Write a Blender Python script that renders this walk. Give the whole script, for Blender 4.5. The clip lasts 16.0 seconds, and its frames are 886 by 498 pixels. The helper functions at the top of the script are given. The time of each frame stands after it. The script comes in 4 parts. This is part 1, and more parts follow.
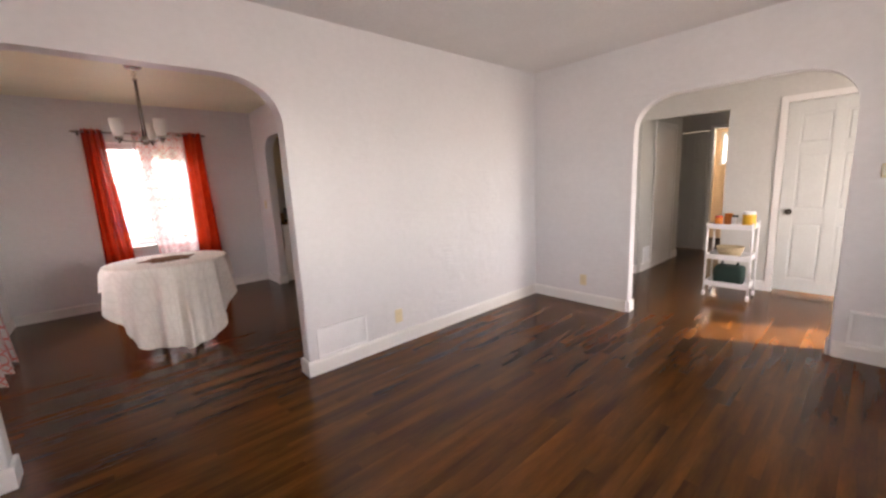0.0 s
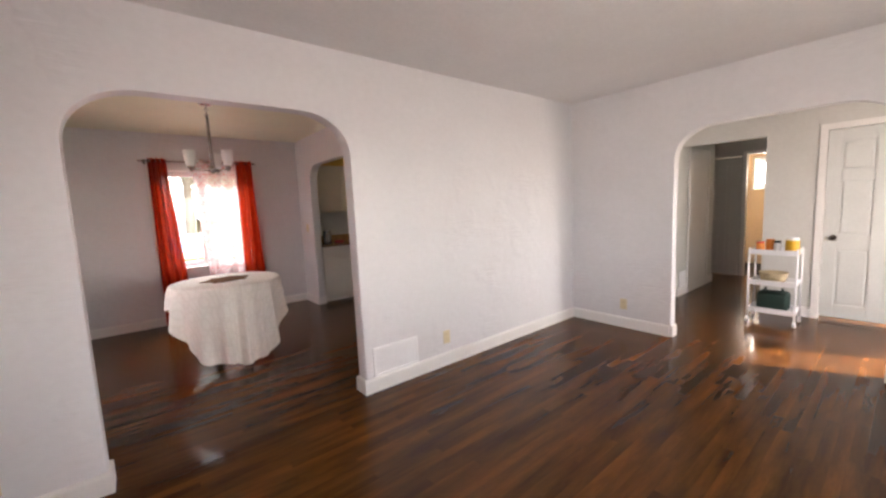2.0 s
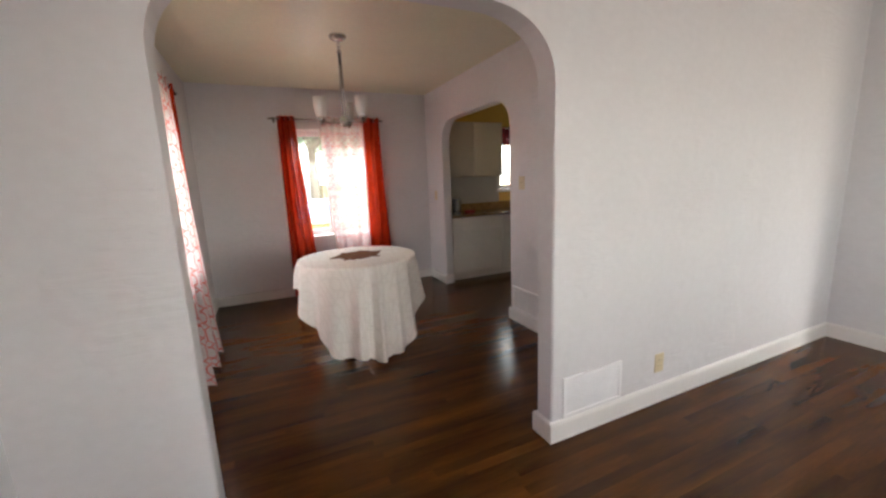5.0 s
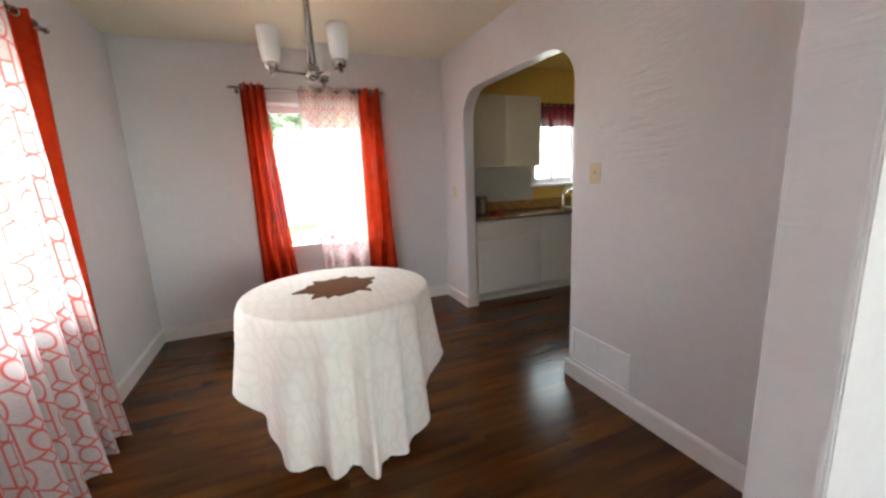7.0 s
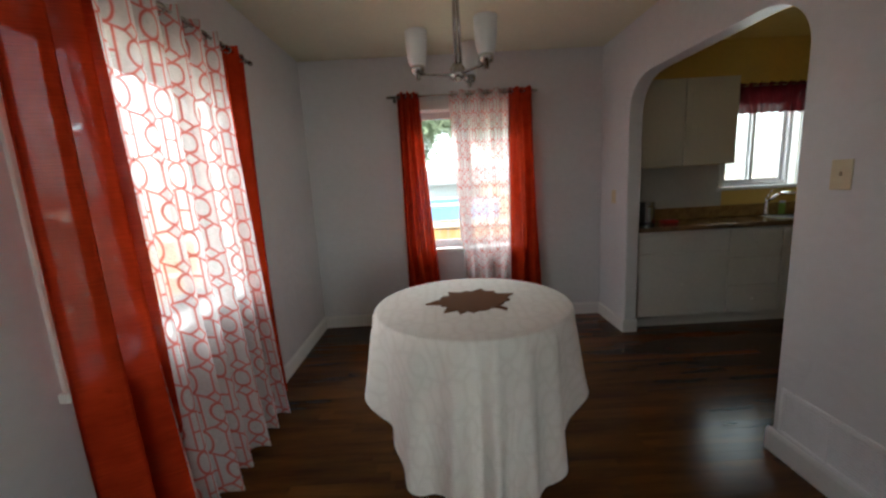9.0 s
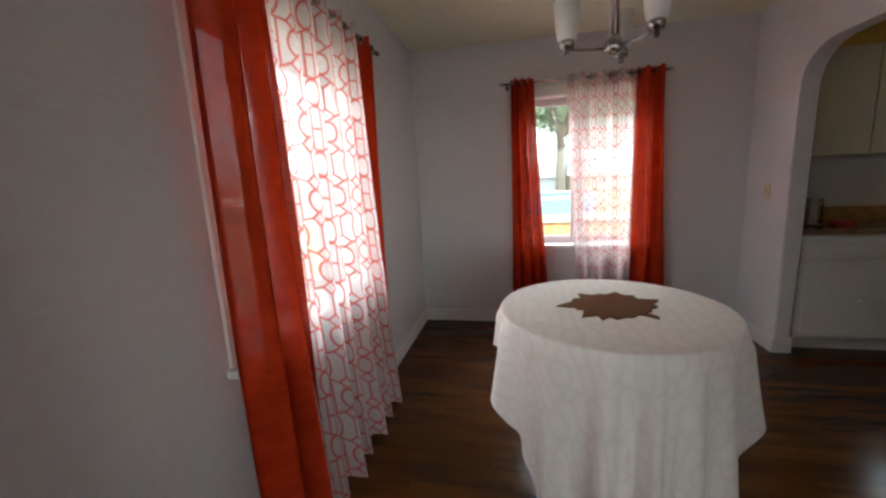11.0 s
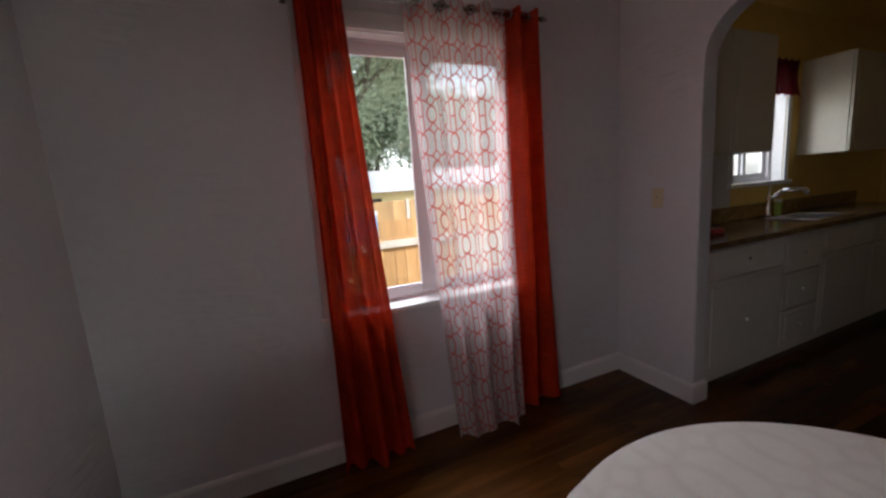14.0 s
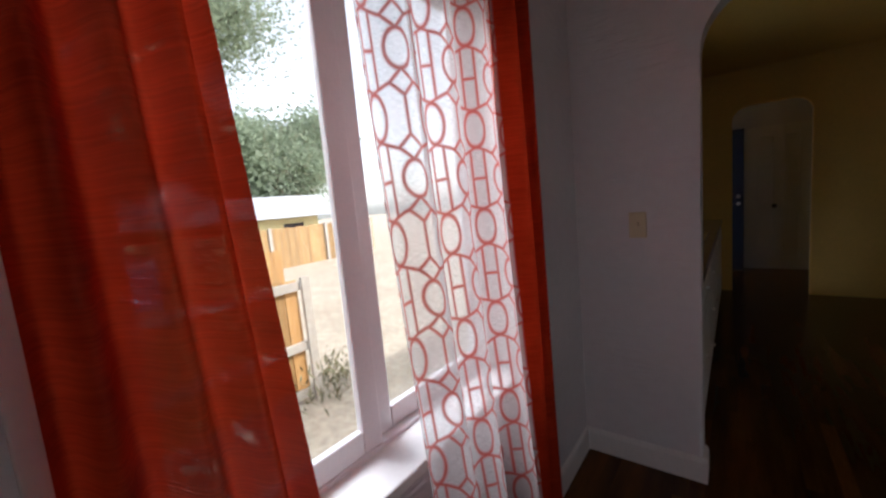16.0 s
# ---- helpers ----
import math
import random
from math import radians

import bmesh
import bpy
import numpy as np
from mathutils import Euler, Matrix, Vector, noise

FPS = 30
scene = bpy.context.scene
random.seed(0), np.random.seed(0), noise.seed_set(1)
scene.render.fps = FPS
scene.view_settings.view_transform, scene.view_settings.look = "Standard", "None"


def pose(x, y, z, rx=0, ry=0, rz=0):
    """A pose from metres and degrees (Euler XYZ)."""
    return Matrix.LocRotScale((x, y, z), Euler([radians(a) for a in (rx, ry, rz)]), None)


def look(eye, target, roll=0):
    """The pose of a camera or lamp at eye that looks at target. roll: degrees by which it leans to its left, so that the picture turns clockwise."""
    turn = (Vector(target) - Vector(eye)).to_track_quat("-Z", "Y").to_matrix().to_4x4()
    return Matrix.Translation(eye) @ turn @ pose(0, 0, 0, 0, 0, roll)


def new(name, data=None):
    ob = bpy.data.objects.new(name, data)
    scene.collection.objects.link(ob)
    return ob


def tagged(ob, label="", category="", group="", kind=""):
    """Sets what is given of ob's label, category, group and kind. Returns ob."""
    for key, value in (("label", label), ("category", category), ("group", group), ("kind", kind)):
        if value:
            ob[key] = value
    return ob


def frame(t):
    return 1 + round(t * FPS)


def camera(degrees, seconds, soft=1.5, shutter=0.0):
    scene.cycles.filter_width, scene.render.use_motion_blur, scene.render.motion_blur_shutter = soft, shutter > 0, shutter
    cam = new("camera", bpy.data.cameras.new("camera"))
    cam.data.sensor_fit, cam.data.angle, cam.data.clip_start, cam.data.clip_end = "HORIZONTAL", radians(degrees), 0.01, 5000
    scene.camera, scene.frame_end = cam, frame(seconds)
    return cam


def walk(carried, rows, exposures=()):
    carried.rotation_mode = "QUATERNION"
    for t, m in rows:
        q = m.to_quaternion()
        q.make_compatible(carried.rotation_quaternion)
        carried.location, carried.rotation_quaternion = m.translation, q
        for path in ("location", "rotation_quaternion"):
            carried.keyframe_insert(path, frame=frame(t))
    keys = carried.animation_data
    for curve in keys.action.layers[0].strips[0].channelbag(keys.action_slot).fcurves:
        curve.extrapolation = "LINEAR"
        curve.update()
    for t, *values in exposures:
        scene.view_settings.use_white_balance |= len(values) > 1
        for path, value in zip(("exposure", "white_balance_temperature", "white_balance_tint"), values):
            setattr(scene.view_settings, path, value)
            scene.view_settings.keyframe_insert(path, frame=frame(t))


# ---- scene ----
cam = camera(98.3, 16.0, soft=2.5)
PATH = [
    (0, (-0.97, -2.667, 1.374), (0.331, -1.187, 1.034), -2.7),
    (0.5, (-1.004, -2.884, 1.396), (0.419, -1.511, 1.097), -1.8),
    (1, (-1.039, -2.921, 1.426), (0.471, -1.628, 1.207), -3.3),
    (1.5, (-1.134, -2.767, 1.424), (0.345, -1.43, 1.263), -3.8),
    (2, (-1.264, -2.587, 1.412), (-0.013, -1.042, 1.193), -2.6),
    (2.5, (-1.322, -2.445, 1.391), (-0.374, -0.703, 1.131), -1.4),
    (3, (-1.338, -2.242, 1.429), (-0.92, -0.296, 1.231), -2.8),
    (3.5, (-1.329, -2.135, 1.453), (-1.268, -0.15, 1.217), -3.5),
    (4, (-1.27, -1.97, 1.419), (-0.924, -0.022, 1.127), -3.4),
    (4.5, (-1.261, -1.712, 1.397), (-0.565, 0.141, 1.115), -2.8),
    (4.7, (-1.242, -1.607, 1.394), (-0.463, 0.208, 1.082), -2.3),
    (6.8, (-0.851, -0.352, 1.383), (-0.015, 1.407, 0.924), -2.1),
    (7, (-0.78, -0.275, 1.361), (-0.037, 1.542, 0.978), -2.4),
    (7.5, (-0.68, -0.129, 1.395), (-0.375, 1.82, 1.067), -4.1),
    (8, (-0.675, -0.099, 1.401), (-0.476, 1.858, 1.039), -4.0),
    (8.5, (-0.688, -0.076, 1.388), (-0.577, 1.898, 1.083), -3.0),
    (9, (-0.701, -0.053, 1.382), (-0.687, 1.918, 1.041), -3.1),
    (9.5, (-0.721, -0.034, 1.374), (-0.796, 1.933, 1.02), -2.8),
    (9.7, (-0.747, -0.026, 1.371), (-0.918, 1.933, 1.006), -2.6),
    (11.8, (-1.051, 0.277, 1.382), (-1.456, 2.209, 1.062), -2.8),
    (12, (-1.066, 0.37, 1.396), (-1.298, 2.336, 1.111), -3.7),
    (12.5, (-1.124, 0.644, 1.409), (-1.156, 2.623, 1.122), -3.3),
    (13, (-1.103, 1.037, 1.399), (-0.941, 3.014, 1.141), -3.7),
    (13.5, (-1.115, 1.381, 1.349), (-0.578, 3.289, 1.078), -4.3),
    (14, (-1.193, 1.819, 1.321), (-0.406, 3.631, 1.007), -4.0),
    (14.5, (-1.165, 2.236, 1.301), (-0.304, 4.015, 0.994), -5.8),
    (15, (-1.15, 2.589, 1.313), (-0.116, 4.255, 0.92), -2.6),
    (15.5, (-1.141, 2.821, 1.358), (0.185, 4.277, 1.014), -4.3),
    (16, (-1.045, 3.018, 1.358), (0.525, 4.235, 1.119), -5.2),
]

EXPOSURES = [(0, 3.08, 7150, 19), (2.0, 3.15, 7050, 17), (2.5, 3.4, 7050, 16), (3.0, 3.4, 6900, 14), (3.5, 3.1, 6800, 13), (4.0, 2.5, 6900, 13), (4.7, 2.8, 6900, 11), (6.8, 3.6, 6350, 2), (7.5, 3.4, 6450, 3), (8.0, 2.72, 6500, 4), (9.0, 2.22, 6350, 0), (9.7, 2.18, 6350, 0), (11.8, 2.55, 6350, 5), (12.5, 2.52, 6400, 6), (13.0, 1.95, 6400, 12), (14.0, 1.4, 6350, 14), (15.0, 1.35, 6450, 15), (16.0, 1.25, 6300, 15)]
walk(cam, [(t, look(eye, target, roll)) for t, eye, target, roll in PATH], EXPOSURES)

# ---- world, sun, window light ----
SUN_ELEV, SUN_TURN = 46.0, 155.0
world = bpy.data.worlds.new("sky")
scene.world = world
world.use_nodes = True
wn, wl = world.node_tree.nodes, world.node_tree.links
sky = wn.new("ShaderNodeTexSky")
sky.sky_type = "NISHITA"
sky.sun_disc = False
sky.sun_elevation, sky.sun_rotation = radians(SUN_ELEV), radians(SUN_TURN)
sky.air_density, sky.dust_density, sky.ozone_density = 1.0, 1.5, 1.0
pale = wn.new("ShaderNodeHueSaturation")
pale.inputs["Saturation"].default_value, pale.inputs["Value"].default_value = 0.3, 1.6
wl.new(sky.outputs[0], pale.inputs["Color"])
wl.new(pale.outputs[0], wn["Background"].inputs["Color"])
wn["Background"].inputs["Strength"].default_value = 0.12

sun = new("sun", bpy.data.lights.new("sun", "SUN"))
sun.data.energy, sun.data.angle, sun.data.color = 1.8, radians(2), (1.0, 0.95, 0.88)
to_sun = Vector((math.sin(radians(SUN_TURN)) * math.cos(radians(SUN_ELEV)), math.cos(radians(SUN_TURN)) * math.cos(radians(SUN_ELEV)), math.sin(radians(SUN_ELEV))))
sun.matrix_world = look(to_sun * 40, (0, 0, 0))


def window_lamp(name, at, target, w, h, watts, colour=(0.92, 0.96, 1.0)):
    """Sky light that enters by a window: an area lamp just outside its opening."""
    lamp = new(name, bpy.data.lights.new(name, "AREA"))
    lamp.data.shape, lamp.data.size, lamp.data.size_y = "RECTANGLE", w, h
    lamp.data.energy, lamp.data.color = watts, colour
    lamp.matrix_world = look(at, target)
    return lamp


window_lamp("skylight_living_west", (-2.55, -2.1, 1.5), (0, -2.1, 1.3), 2.1, 1.6, 7.0)
# Added fill from the south, behind the camera; no source is known there.
window_lamp("fill_living_south", (0.9, -3.75, 1.45), (0.9, 0, 1.2), 1.9, 1.3, 2.9)
window_lamp("skylight_dining_west", (-3.4, 0.75, 2.45), (-1.75, 2.05, 1.35), 1.9, 1.3, 36)
window_lamp("skylight_dining_north", (-0.43, 4.9, 3.1), (-0.43, 3.55, 1.3), 1.6, 1.1, 56)
window_lamp("skylight_kitchen", (2.4, 3.95, 1.62), (2.4, 0, 1.0), 1.1, 1.1, 2.6)
window_lamp("skylight_nook", (5.66, 4.0, 1.4), (5.95, 2.6, 0.8), 0.3, 1.6, 0.25)
window_lamp("skylight_hall", (3.55, -3.7, 1.2), (3.5, -2.0, 0.2), 0.65, 1.7, 2.4, (1.0, 0.96, 0.86))
window_lamp("skylight_bath", (8.6, -0.82, 1.78), (6.0, -0.9, 1.2), 0.5, 0.5, 8, (1.0, 0.94, 0.84))

# ---- materials ----


def mat(name, colour, rough=0.6, metal=0.0, vary=0.12, scale=8.0, bump=0.0, bump_scale=60.0, spec=0.5, second=None, stretch=None, emit=None, coat=0.0, random_by=None, tones=(0.72, 1.25), joined=False):
    """A surface with variation at two scales: slow patches between colour and second, fine grain, and relief."""
    m = bpy.data.materials.new(name)
    m.use_nodes = True
    n, l = m.node_tree.nodes, m.node_tree.links
    b = n["Principled BSDF"]
    b.inputs["Roughness"].default_value, b.inputs["Metallic"].default_value = rough, metal
    b.inputs["Specular IOR Level"].default_value, b.inputs["Coat Weight"].default_value = spec, coat
    b.inputs["Coat Roughness"].default_value = 0.12
    co = n.new("ShaderNodeTexCoord")
    where = n.new("ShaderNodeNewGeometry").outputs["Position"] if joined else co.outputs["Object"]
    if stretch:
        mp = n.new("ShaderNodeMapping")
        mp.inputs["Scale"].default_value = stretch
        l.new(where, mp.inputs["Vector"])
        where = mp.outputs[0]
    if random_by:
        info = n.new("ShaderNodeObjectInfo" if random_by == "object" else "ShaderNodeNewGeometry")
        chance = info.outputs["Random" if random_by == "object" else "Random Per Island"]
        shift, spread = n.new("ShaderNodeVectorMath"), n.new("ShaderNodeMath")
        spread.operation = "MULTIPLY"
        spread.inputs[1].default_value = 0.35 if joined else 91.7
        l.new(chance, spread.inputs[0]), l.new(where, shift.inputs[0]), l.new(spread.outputs[0], shift.inputs[1])
        where = shift.outputs[0]
    big, fine = n.new("ShaderNodeTexNoise"), n.new("ShaderNodeTexNoise")
    big.inputs["Scale"].default_value, big.inputs["Detail"].default_value = scale, 6
    fine.inputs["Scale"].default_value, fine.inputs["Detail"].default_value = scale * 11, 4
    l.new(where, big.inputs["Vector"]), l.new(where, fine.inputs["Vector"])
    ramp = n.new("ShaderNodeValToRGB")
    dark = second or tuple(c * (1 - vary) for c in colour)
    ramp.color_ramp.elements[0].position, ramp.color_ramp.elements[1].position = 0.32, 0.68
    ramp.color_ramp.elements[0].color, ramp.color_ramp.elements[1].color = (*dark, 1), (*colour, 1)
    l.new(big.outputs["Fac"], ramp.inputs[0])
    grain = n.new("ShaderNodeMix")
    grain.data_type, grain.blend_type = "RGBA", "MULTIPLY"
    grain.inputs["Factor"].default_value = min(1.0, vary * 2.5)
    l.new(ramp.outputs[0], grain.inputs["A"]), l.new(fine.outputs["Fac"], grain.inputs["B"])
    gain = n.new("ShaderNodeMix")
    gain.data_type, gain.blend_type = "RGBA", "MULTIPLY"
    gain.inputs["Factor"].default_value = 1.0
    lift = 1 + 0.5 * min(1.0, vary * 2.5)
    gain.inputs["B"].default_value = (lift, lift, lift, 1)
    l.new(grain.outputs["Result"], gain.inputs["A"])
    out = gain.outputs["Result"]
    if random_by:
        tone = n.new("ShaderNodeMapRange")
        tone.inputs["To Min"].default_value, tone.inputs["To Max"].default_value = tones
        l.new(chance, tone.inputs["Value"])
        mul = n.new("ShaderNodeMix")
        mul.data_type, mul.blend_type = "RGBA", "MULTIPLY"
        mul.inputs["Factor"].default_value = 1.0
        l.new(out, mul.inputs["A"]), l.new(tone.outputs[0], mul.inputs["B"])
        out = mul.outputs["Result"]
    l.new(out, b.inputs["Base Color"])
    wear = n.new("ShaderNodeMapRange")
    wear.inputs["To Min"].default_value, wear.inputs["To Max"].default_value = max(0.02, rough * (0.97 if joined else 0.82)), min(1.0, rough * (1.03 if joined else 1.2))
    l.new(big.outputs["Fac"], wear.inputs["Value"]), l.new(wear.outputs[0], b.inputs["Roughness"])
    if bump:
        tex, bp = n.new("ShaderNodeTexNoise"), n.new("ShaderNodeBump")
        tex.inputs["Scale"].default_value, tex.inputs["Detail"].default_value = bump_scale, 5
        bp.inputs["Strength"].default_value, bp.inputs["Distance"].default_value = bump, 0.01
        l.new(where, tex.inputs["Vector"]), l.new(tex.outputs["Fac"], bp.inputs["Height"]), l.new(bp.outputs[0], b.inputs["Normal"])
    if emit:
        b.inputs["Emission Color"].default_value, b.inputs["Emission Strength"].default_value = (*emit[:3], 1), emit[3]
    return m


def cloth(name, colour, through_share, open_share, weave=900.0, dark=None, pattern=None, relief=0.35, spots=0.0):
    """Curtain cloth: part scatters light back, part lets it through, and the weave leaves small holes."""
    m = bpy.data.materials.new(name)
    m.use_nodes = True
    n, l = m.node_tree.nodes, m.node_tree.links
    n.remove(n["Principled BSDF"])
    uv = n.new("ShaderNodeTexCoord").outputs["UV"]
    warp = n.new("ShaderNodeMapping")
    warp.inputs["Scale"].default_value = (weave * 0.035, weave, 1)
    slub = n.new("ShaderNodeTexNoise")
    slub.inputs["Scale"].default_value, slub.inputs["Detail"].default_value = 1.0, 5
    l.new(uv, warp.inputs["Vector"]), l.new(warp.outputs[0], slub.inputs["Vector"])
    patch = n.new("ShaderNodeTexNoise")
    patch.inputs["Scale"].default_value = 9.0
    l.new(uv, patch.inputs["Vector"])
    ramp = n.new("ShaderNodeValToRGB")
    ramp.color_ramp.elements[0].position, ramp.color_ramp.elements[1].position = 0.36, 0.64
    ramp.color_ramp.elements[0].color = (*(dark or tuple(c * 0.7 for c in colour)), 1)
    ramp.color_ramp.elements[1].color = (*colour, 1)
    mixf = n.new("ShaderNodeMath")
    mixf.operation = "ADD"
    half = n.new("ShaderNodeMath")
    half.operation = "MULTIPLY"
    half.inputs[1].default_value = 0.5
    l.new(slub.outputs["Fac"], half.inputs[0]), l.new(half.outputs[0], mixf.inputs[0])
    half2 = n.new("ShaderNodeMath")
    half2.operation = "MULTIPLY"
    half2.inputs[1].default_value = 0.5
    l.new(patch.outputs["Fac"], half2.inputs[0]), l.new(half2.outputs[0], mixf.inputs[1])
    l.new(mixf.outputs[0], ramp.inputs[0])
    base = ramp.outputs[0]
    mask = None
    if pattern:
        mask = trellis(n, l, uv)
        inked = n.new("ShaderNodeMix")
        inked.data_type = "RGBA"
        inked.inputs["B"].default_value = (*pattern, 1)
        l.new(mask, inked.inputs["Factor"]), l.new(base, inked.inputs["A"])
        base = inked.outputs["Result"]
    front, back, hole = n.new("ShaderNodeBsdfDiffuse"), n.new("ShaderNodeBsdfTranslucent"), n.new("ShaderNodeBsdfTransparent")
    l.new(base, front.inputs["Color"]), l.new(base, back.inputs["Color"])
    bp = n.new("ShaderNodeBump")
    bp.inputs["Strength"].default_value, bp.inputs["Distance"].default_value = relief, 0.002
    l.new(slub.outputs["Fac"], bp.inputs["Height"]), l.new(bp.outputs[0], front.inputs["Normal"])
    two, three = n.new("ShaderNodeMixShader"), n.new("ShaderNodeMixShader")
    two.inputs[0].default_value = through_share
    l.new(front.outputs[0], two.inputs[1]), l.new(back.outputs[0], two.inputs[2])
    gap = n.new("ShaderNodeMapRange")
    gap.inputs["From Min"].default_value, gap.inputs["From Max"].default_value = 0.35, 0.7
    gap.inputs["To Min"].default_value, gap.inputs["To Max"].default_value = open_share * 1.6, open_share * 0.4
    l.new(slub.outputs["Fac"], gap.inputs["Value"])
    share = gap.outputs[0]
    if spots:
        worn, thin, more = n.new("ShaderNodeTexNoise"), n.new("ShaderNodeMapRange"), n.new("ShaderNodeMath")
        worn.inputs["Scale"].default_value, worn.inputs["Detail"].default_value = 22.0, 4
        thin.inputs["From Min"].default_value, thin.inputs["From Max"].default_value = 0.63, 0.74
        thin.inputs["To Min"].default_value, thin.inputs["To Max"].default_value = 1.0, 1.0 + spots
        more.operation = "MULTIPLY"
        l.new(uv, worn.inputs["Vector"]), l.new(worn.outputs["Fac"], thin.inputs["Value"])
        l.new(share, more.inputs[0]), l.new(thin.outputs[0], more.inputs[1])
        share = more.outputs[0]
    if mask:
        less = n.new("ShaderNodeMath")
        less.operation = "MULTIPLY_ADD"
        less.inputs[1].default_value, less.inputs[2].default_value = -0.85, 1.0
        l.new(mask, less.inputs[0])
        cut = n.new("ShaderNodeMath")
        cut.operation = "MULTIPLY"
        l.new(share, cut.inputs[0]), l.new(less.outputs[0], cut.inputs[1])
        share = cut.outputs[0]
    l.new(share, three.inputs[0]), l.new(two.outputs[0], three.inputs[1]), l.new(hole.outputs[0], three.inputs[2])
    l.new(three.outputs[0], n["Material Output"].inputs["Surface"])
    return m


def trellis(n, l, uv, w=0.0062):
    """A lattice of ovals, lozenges and H-shaped bars joined by slanting strands, one repeat 0.19 m wide and 0.29 m high. Returns its mask."""
    def op(kind, a, b=None, c=None):
        node = n.new("ShaderNodeMath")
        node.operation = kind
        for i, v in enumerate((a, b, c)):
            if v is None:
                continue
            if isinstance(v, (int, float)):
                node.inputs[i].default_value = v
            else:
                l.new(v, node.inputs[i])
        return node.outputs[0]
    grow = n.new("ShaderNodeMapping")
    grow.inputs["Scale"].default_value = (0.85, 0.85, 1)
    sep = n.new("ShaderNodeSeparateXYZ")
    l.new(uv, grow.inputs["Vector"]), l.new(grow.outputs[0], sep.inputs[0])
    a, b = 0.076, 0.125
    p, q = op("PINGPONG", sep.outputs[0], a), op("PINGPONG", sep.outputs[1], b)
    r, s = op("SUBTRACT", a, p), op("SUBTRACT", b, q)

    def oval(u, v, flat, size):
        return op("ABSOLUTE", op("SUBTRACT", op("SQRT", op("ADD", op("POWER", u, 2.0), op("POWER", op("MULTIPLY", v, flat), 2.0))), size))
    stem = op("MAXIMUM", op("ABSOLUTE", op("SUBTRACT", p, 0.018)), op("SUBTRACT", 0.054, q))
    bar = op("MAXIMUM", s, op("SUBTRACT", p, 0.018))
    slant = op("MAXIMUM", op("MULTIPLY", op("ABSOLUTE", op("SUBTRACT", q, op("MULTIPLY_ADD", p, 0.36, 0.046))), 0.94), op("SUBTRACT", p, 0.048))
    lozenge = op("MULTIPLY", op("ABSOLUTE", op("SUBTRACT", op("ADD", op("ABSOLUTE", op("SUBTRACT", s, 0.0625)), op("MULTIPLY", r, 0.86)), 0.025)), 0.76)
    post = op("MAXIMUM", r, op("SUBTRACT", 0.0875, s))
    d = oval(p, q, 0.62, 0.028)
    for line in (stem, bar, slant, lozenge, post, oval(r, s, 0.8, 0.030)):
        d = op("MINIMUM", d, line)
    return soft_step(n, l, d, w)


def soft_step(n, l, d, w):
    r = n.new("ShaderNodeMapRange")
    r.inputs["From Min"].default_value, r.inputs["From Max"].default_value = w * 0.25, w * 1.2
    r.inputs["To Min"].default_value, r.inputs["To Max"].default_value = 1.0, 0.0
    l.new(d, r.inputs["Value"])
    return r.outputs[0]


def glass(name):
    m = bpy.data.materials.new(name)
    m.use_nodes = True
    n, l = m.node_tree.nodes, m.node_tree.links
    n.remove(n["Principled BSDF"])
    clear, shine, mix, tilt, rise, bed = (n.new("ShaderNode" + k) for k in ("BsdfTransparent", "BsdfGlossy", "MixShader", "LayerWeight", "Math", "Math"))
    shine.inputs["Roughness"].default_value = 0.02
    clear.inputs["Color"].default_value = (0.96, 0.98, 0.97, 1)
    rise.operation, bed.operation = "POWER", "MULTIPLY_ADD"
    rise.inputs[1].default_value, bed.inputs[1].default_value, bed.inputs[2].default_value = 4.0, 0.7, 0.03
    l.new(tilt.outputs["Facing"], rise.inputs[0]), l.new(rise.outputs[0], bed.inputs[0]), l.new(bed.outputs[0], mix.inputs[0])
    l.new(clear.outputs[0], mix.inputs[1]), l.new(shine.outputs[0], mix.inputs[2])
    l.new(mix.outputs[0], n["Material Output"].inputs["Surface"])
    return m


def damask(name, colour):
    """White table linen with a woven trellis that only shows as a change of sheen and a faint relief."""
    m = mat(name, colour, 0.75, vary=0.03, scale=14)
    n, l = m.node_tree.nodes, m.node_tree.links
    b = n["Principled BSDF"]
    size = n.new("ShaderNodeMapping")
    size.inputs["Scale"].default_value = (0.85, 0.85, 1)
    l.new(n.new("ShaderNodeTexCoord").outputs["UV"], size.inputs["Vector"])
    b.inputs["Specular IOR Level"].default_value = 0.15
    mask = trellis(n, l, size.outputs[0], 0.0085)
    tint = n.new("ShaderNodeMix")
    tint.data_type, tint.blend_type = "RGBA", "MULTIPLY"
    tint.inputs["B"].default_value = (0.95, 0.945, 0.94, 1)
    old = b.inputs["Base Color"].links[0].from_socket
    l.new(mask, tint.inputs["Factor"]), l.new(old, tint.inputs["A"]), l.new(tint.outputs["Result"], b.inputs["Base Color"])
    sheen = n.new("ShaderNodeMapRange")
    sheen.inputs["To Min"].default_value, sheen.inputs["To Max"].default_value = 0.68, 0.85
    l.new(mask, sheen.inputs["Value"]), l.new(sheen.outputs[0], b.inputs["Roughness"])
    return m


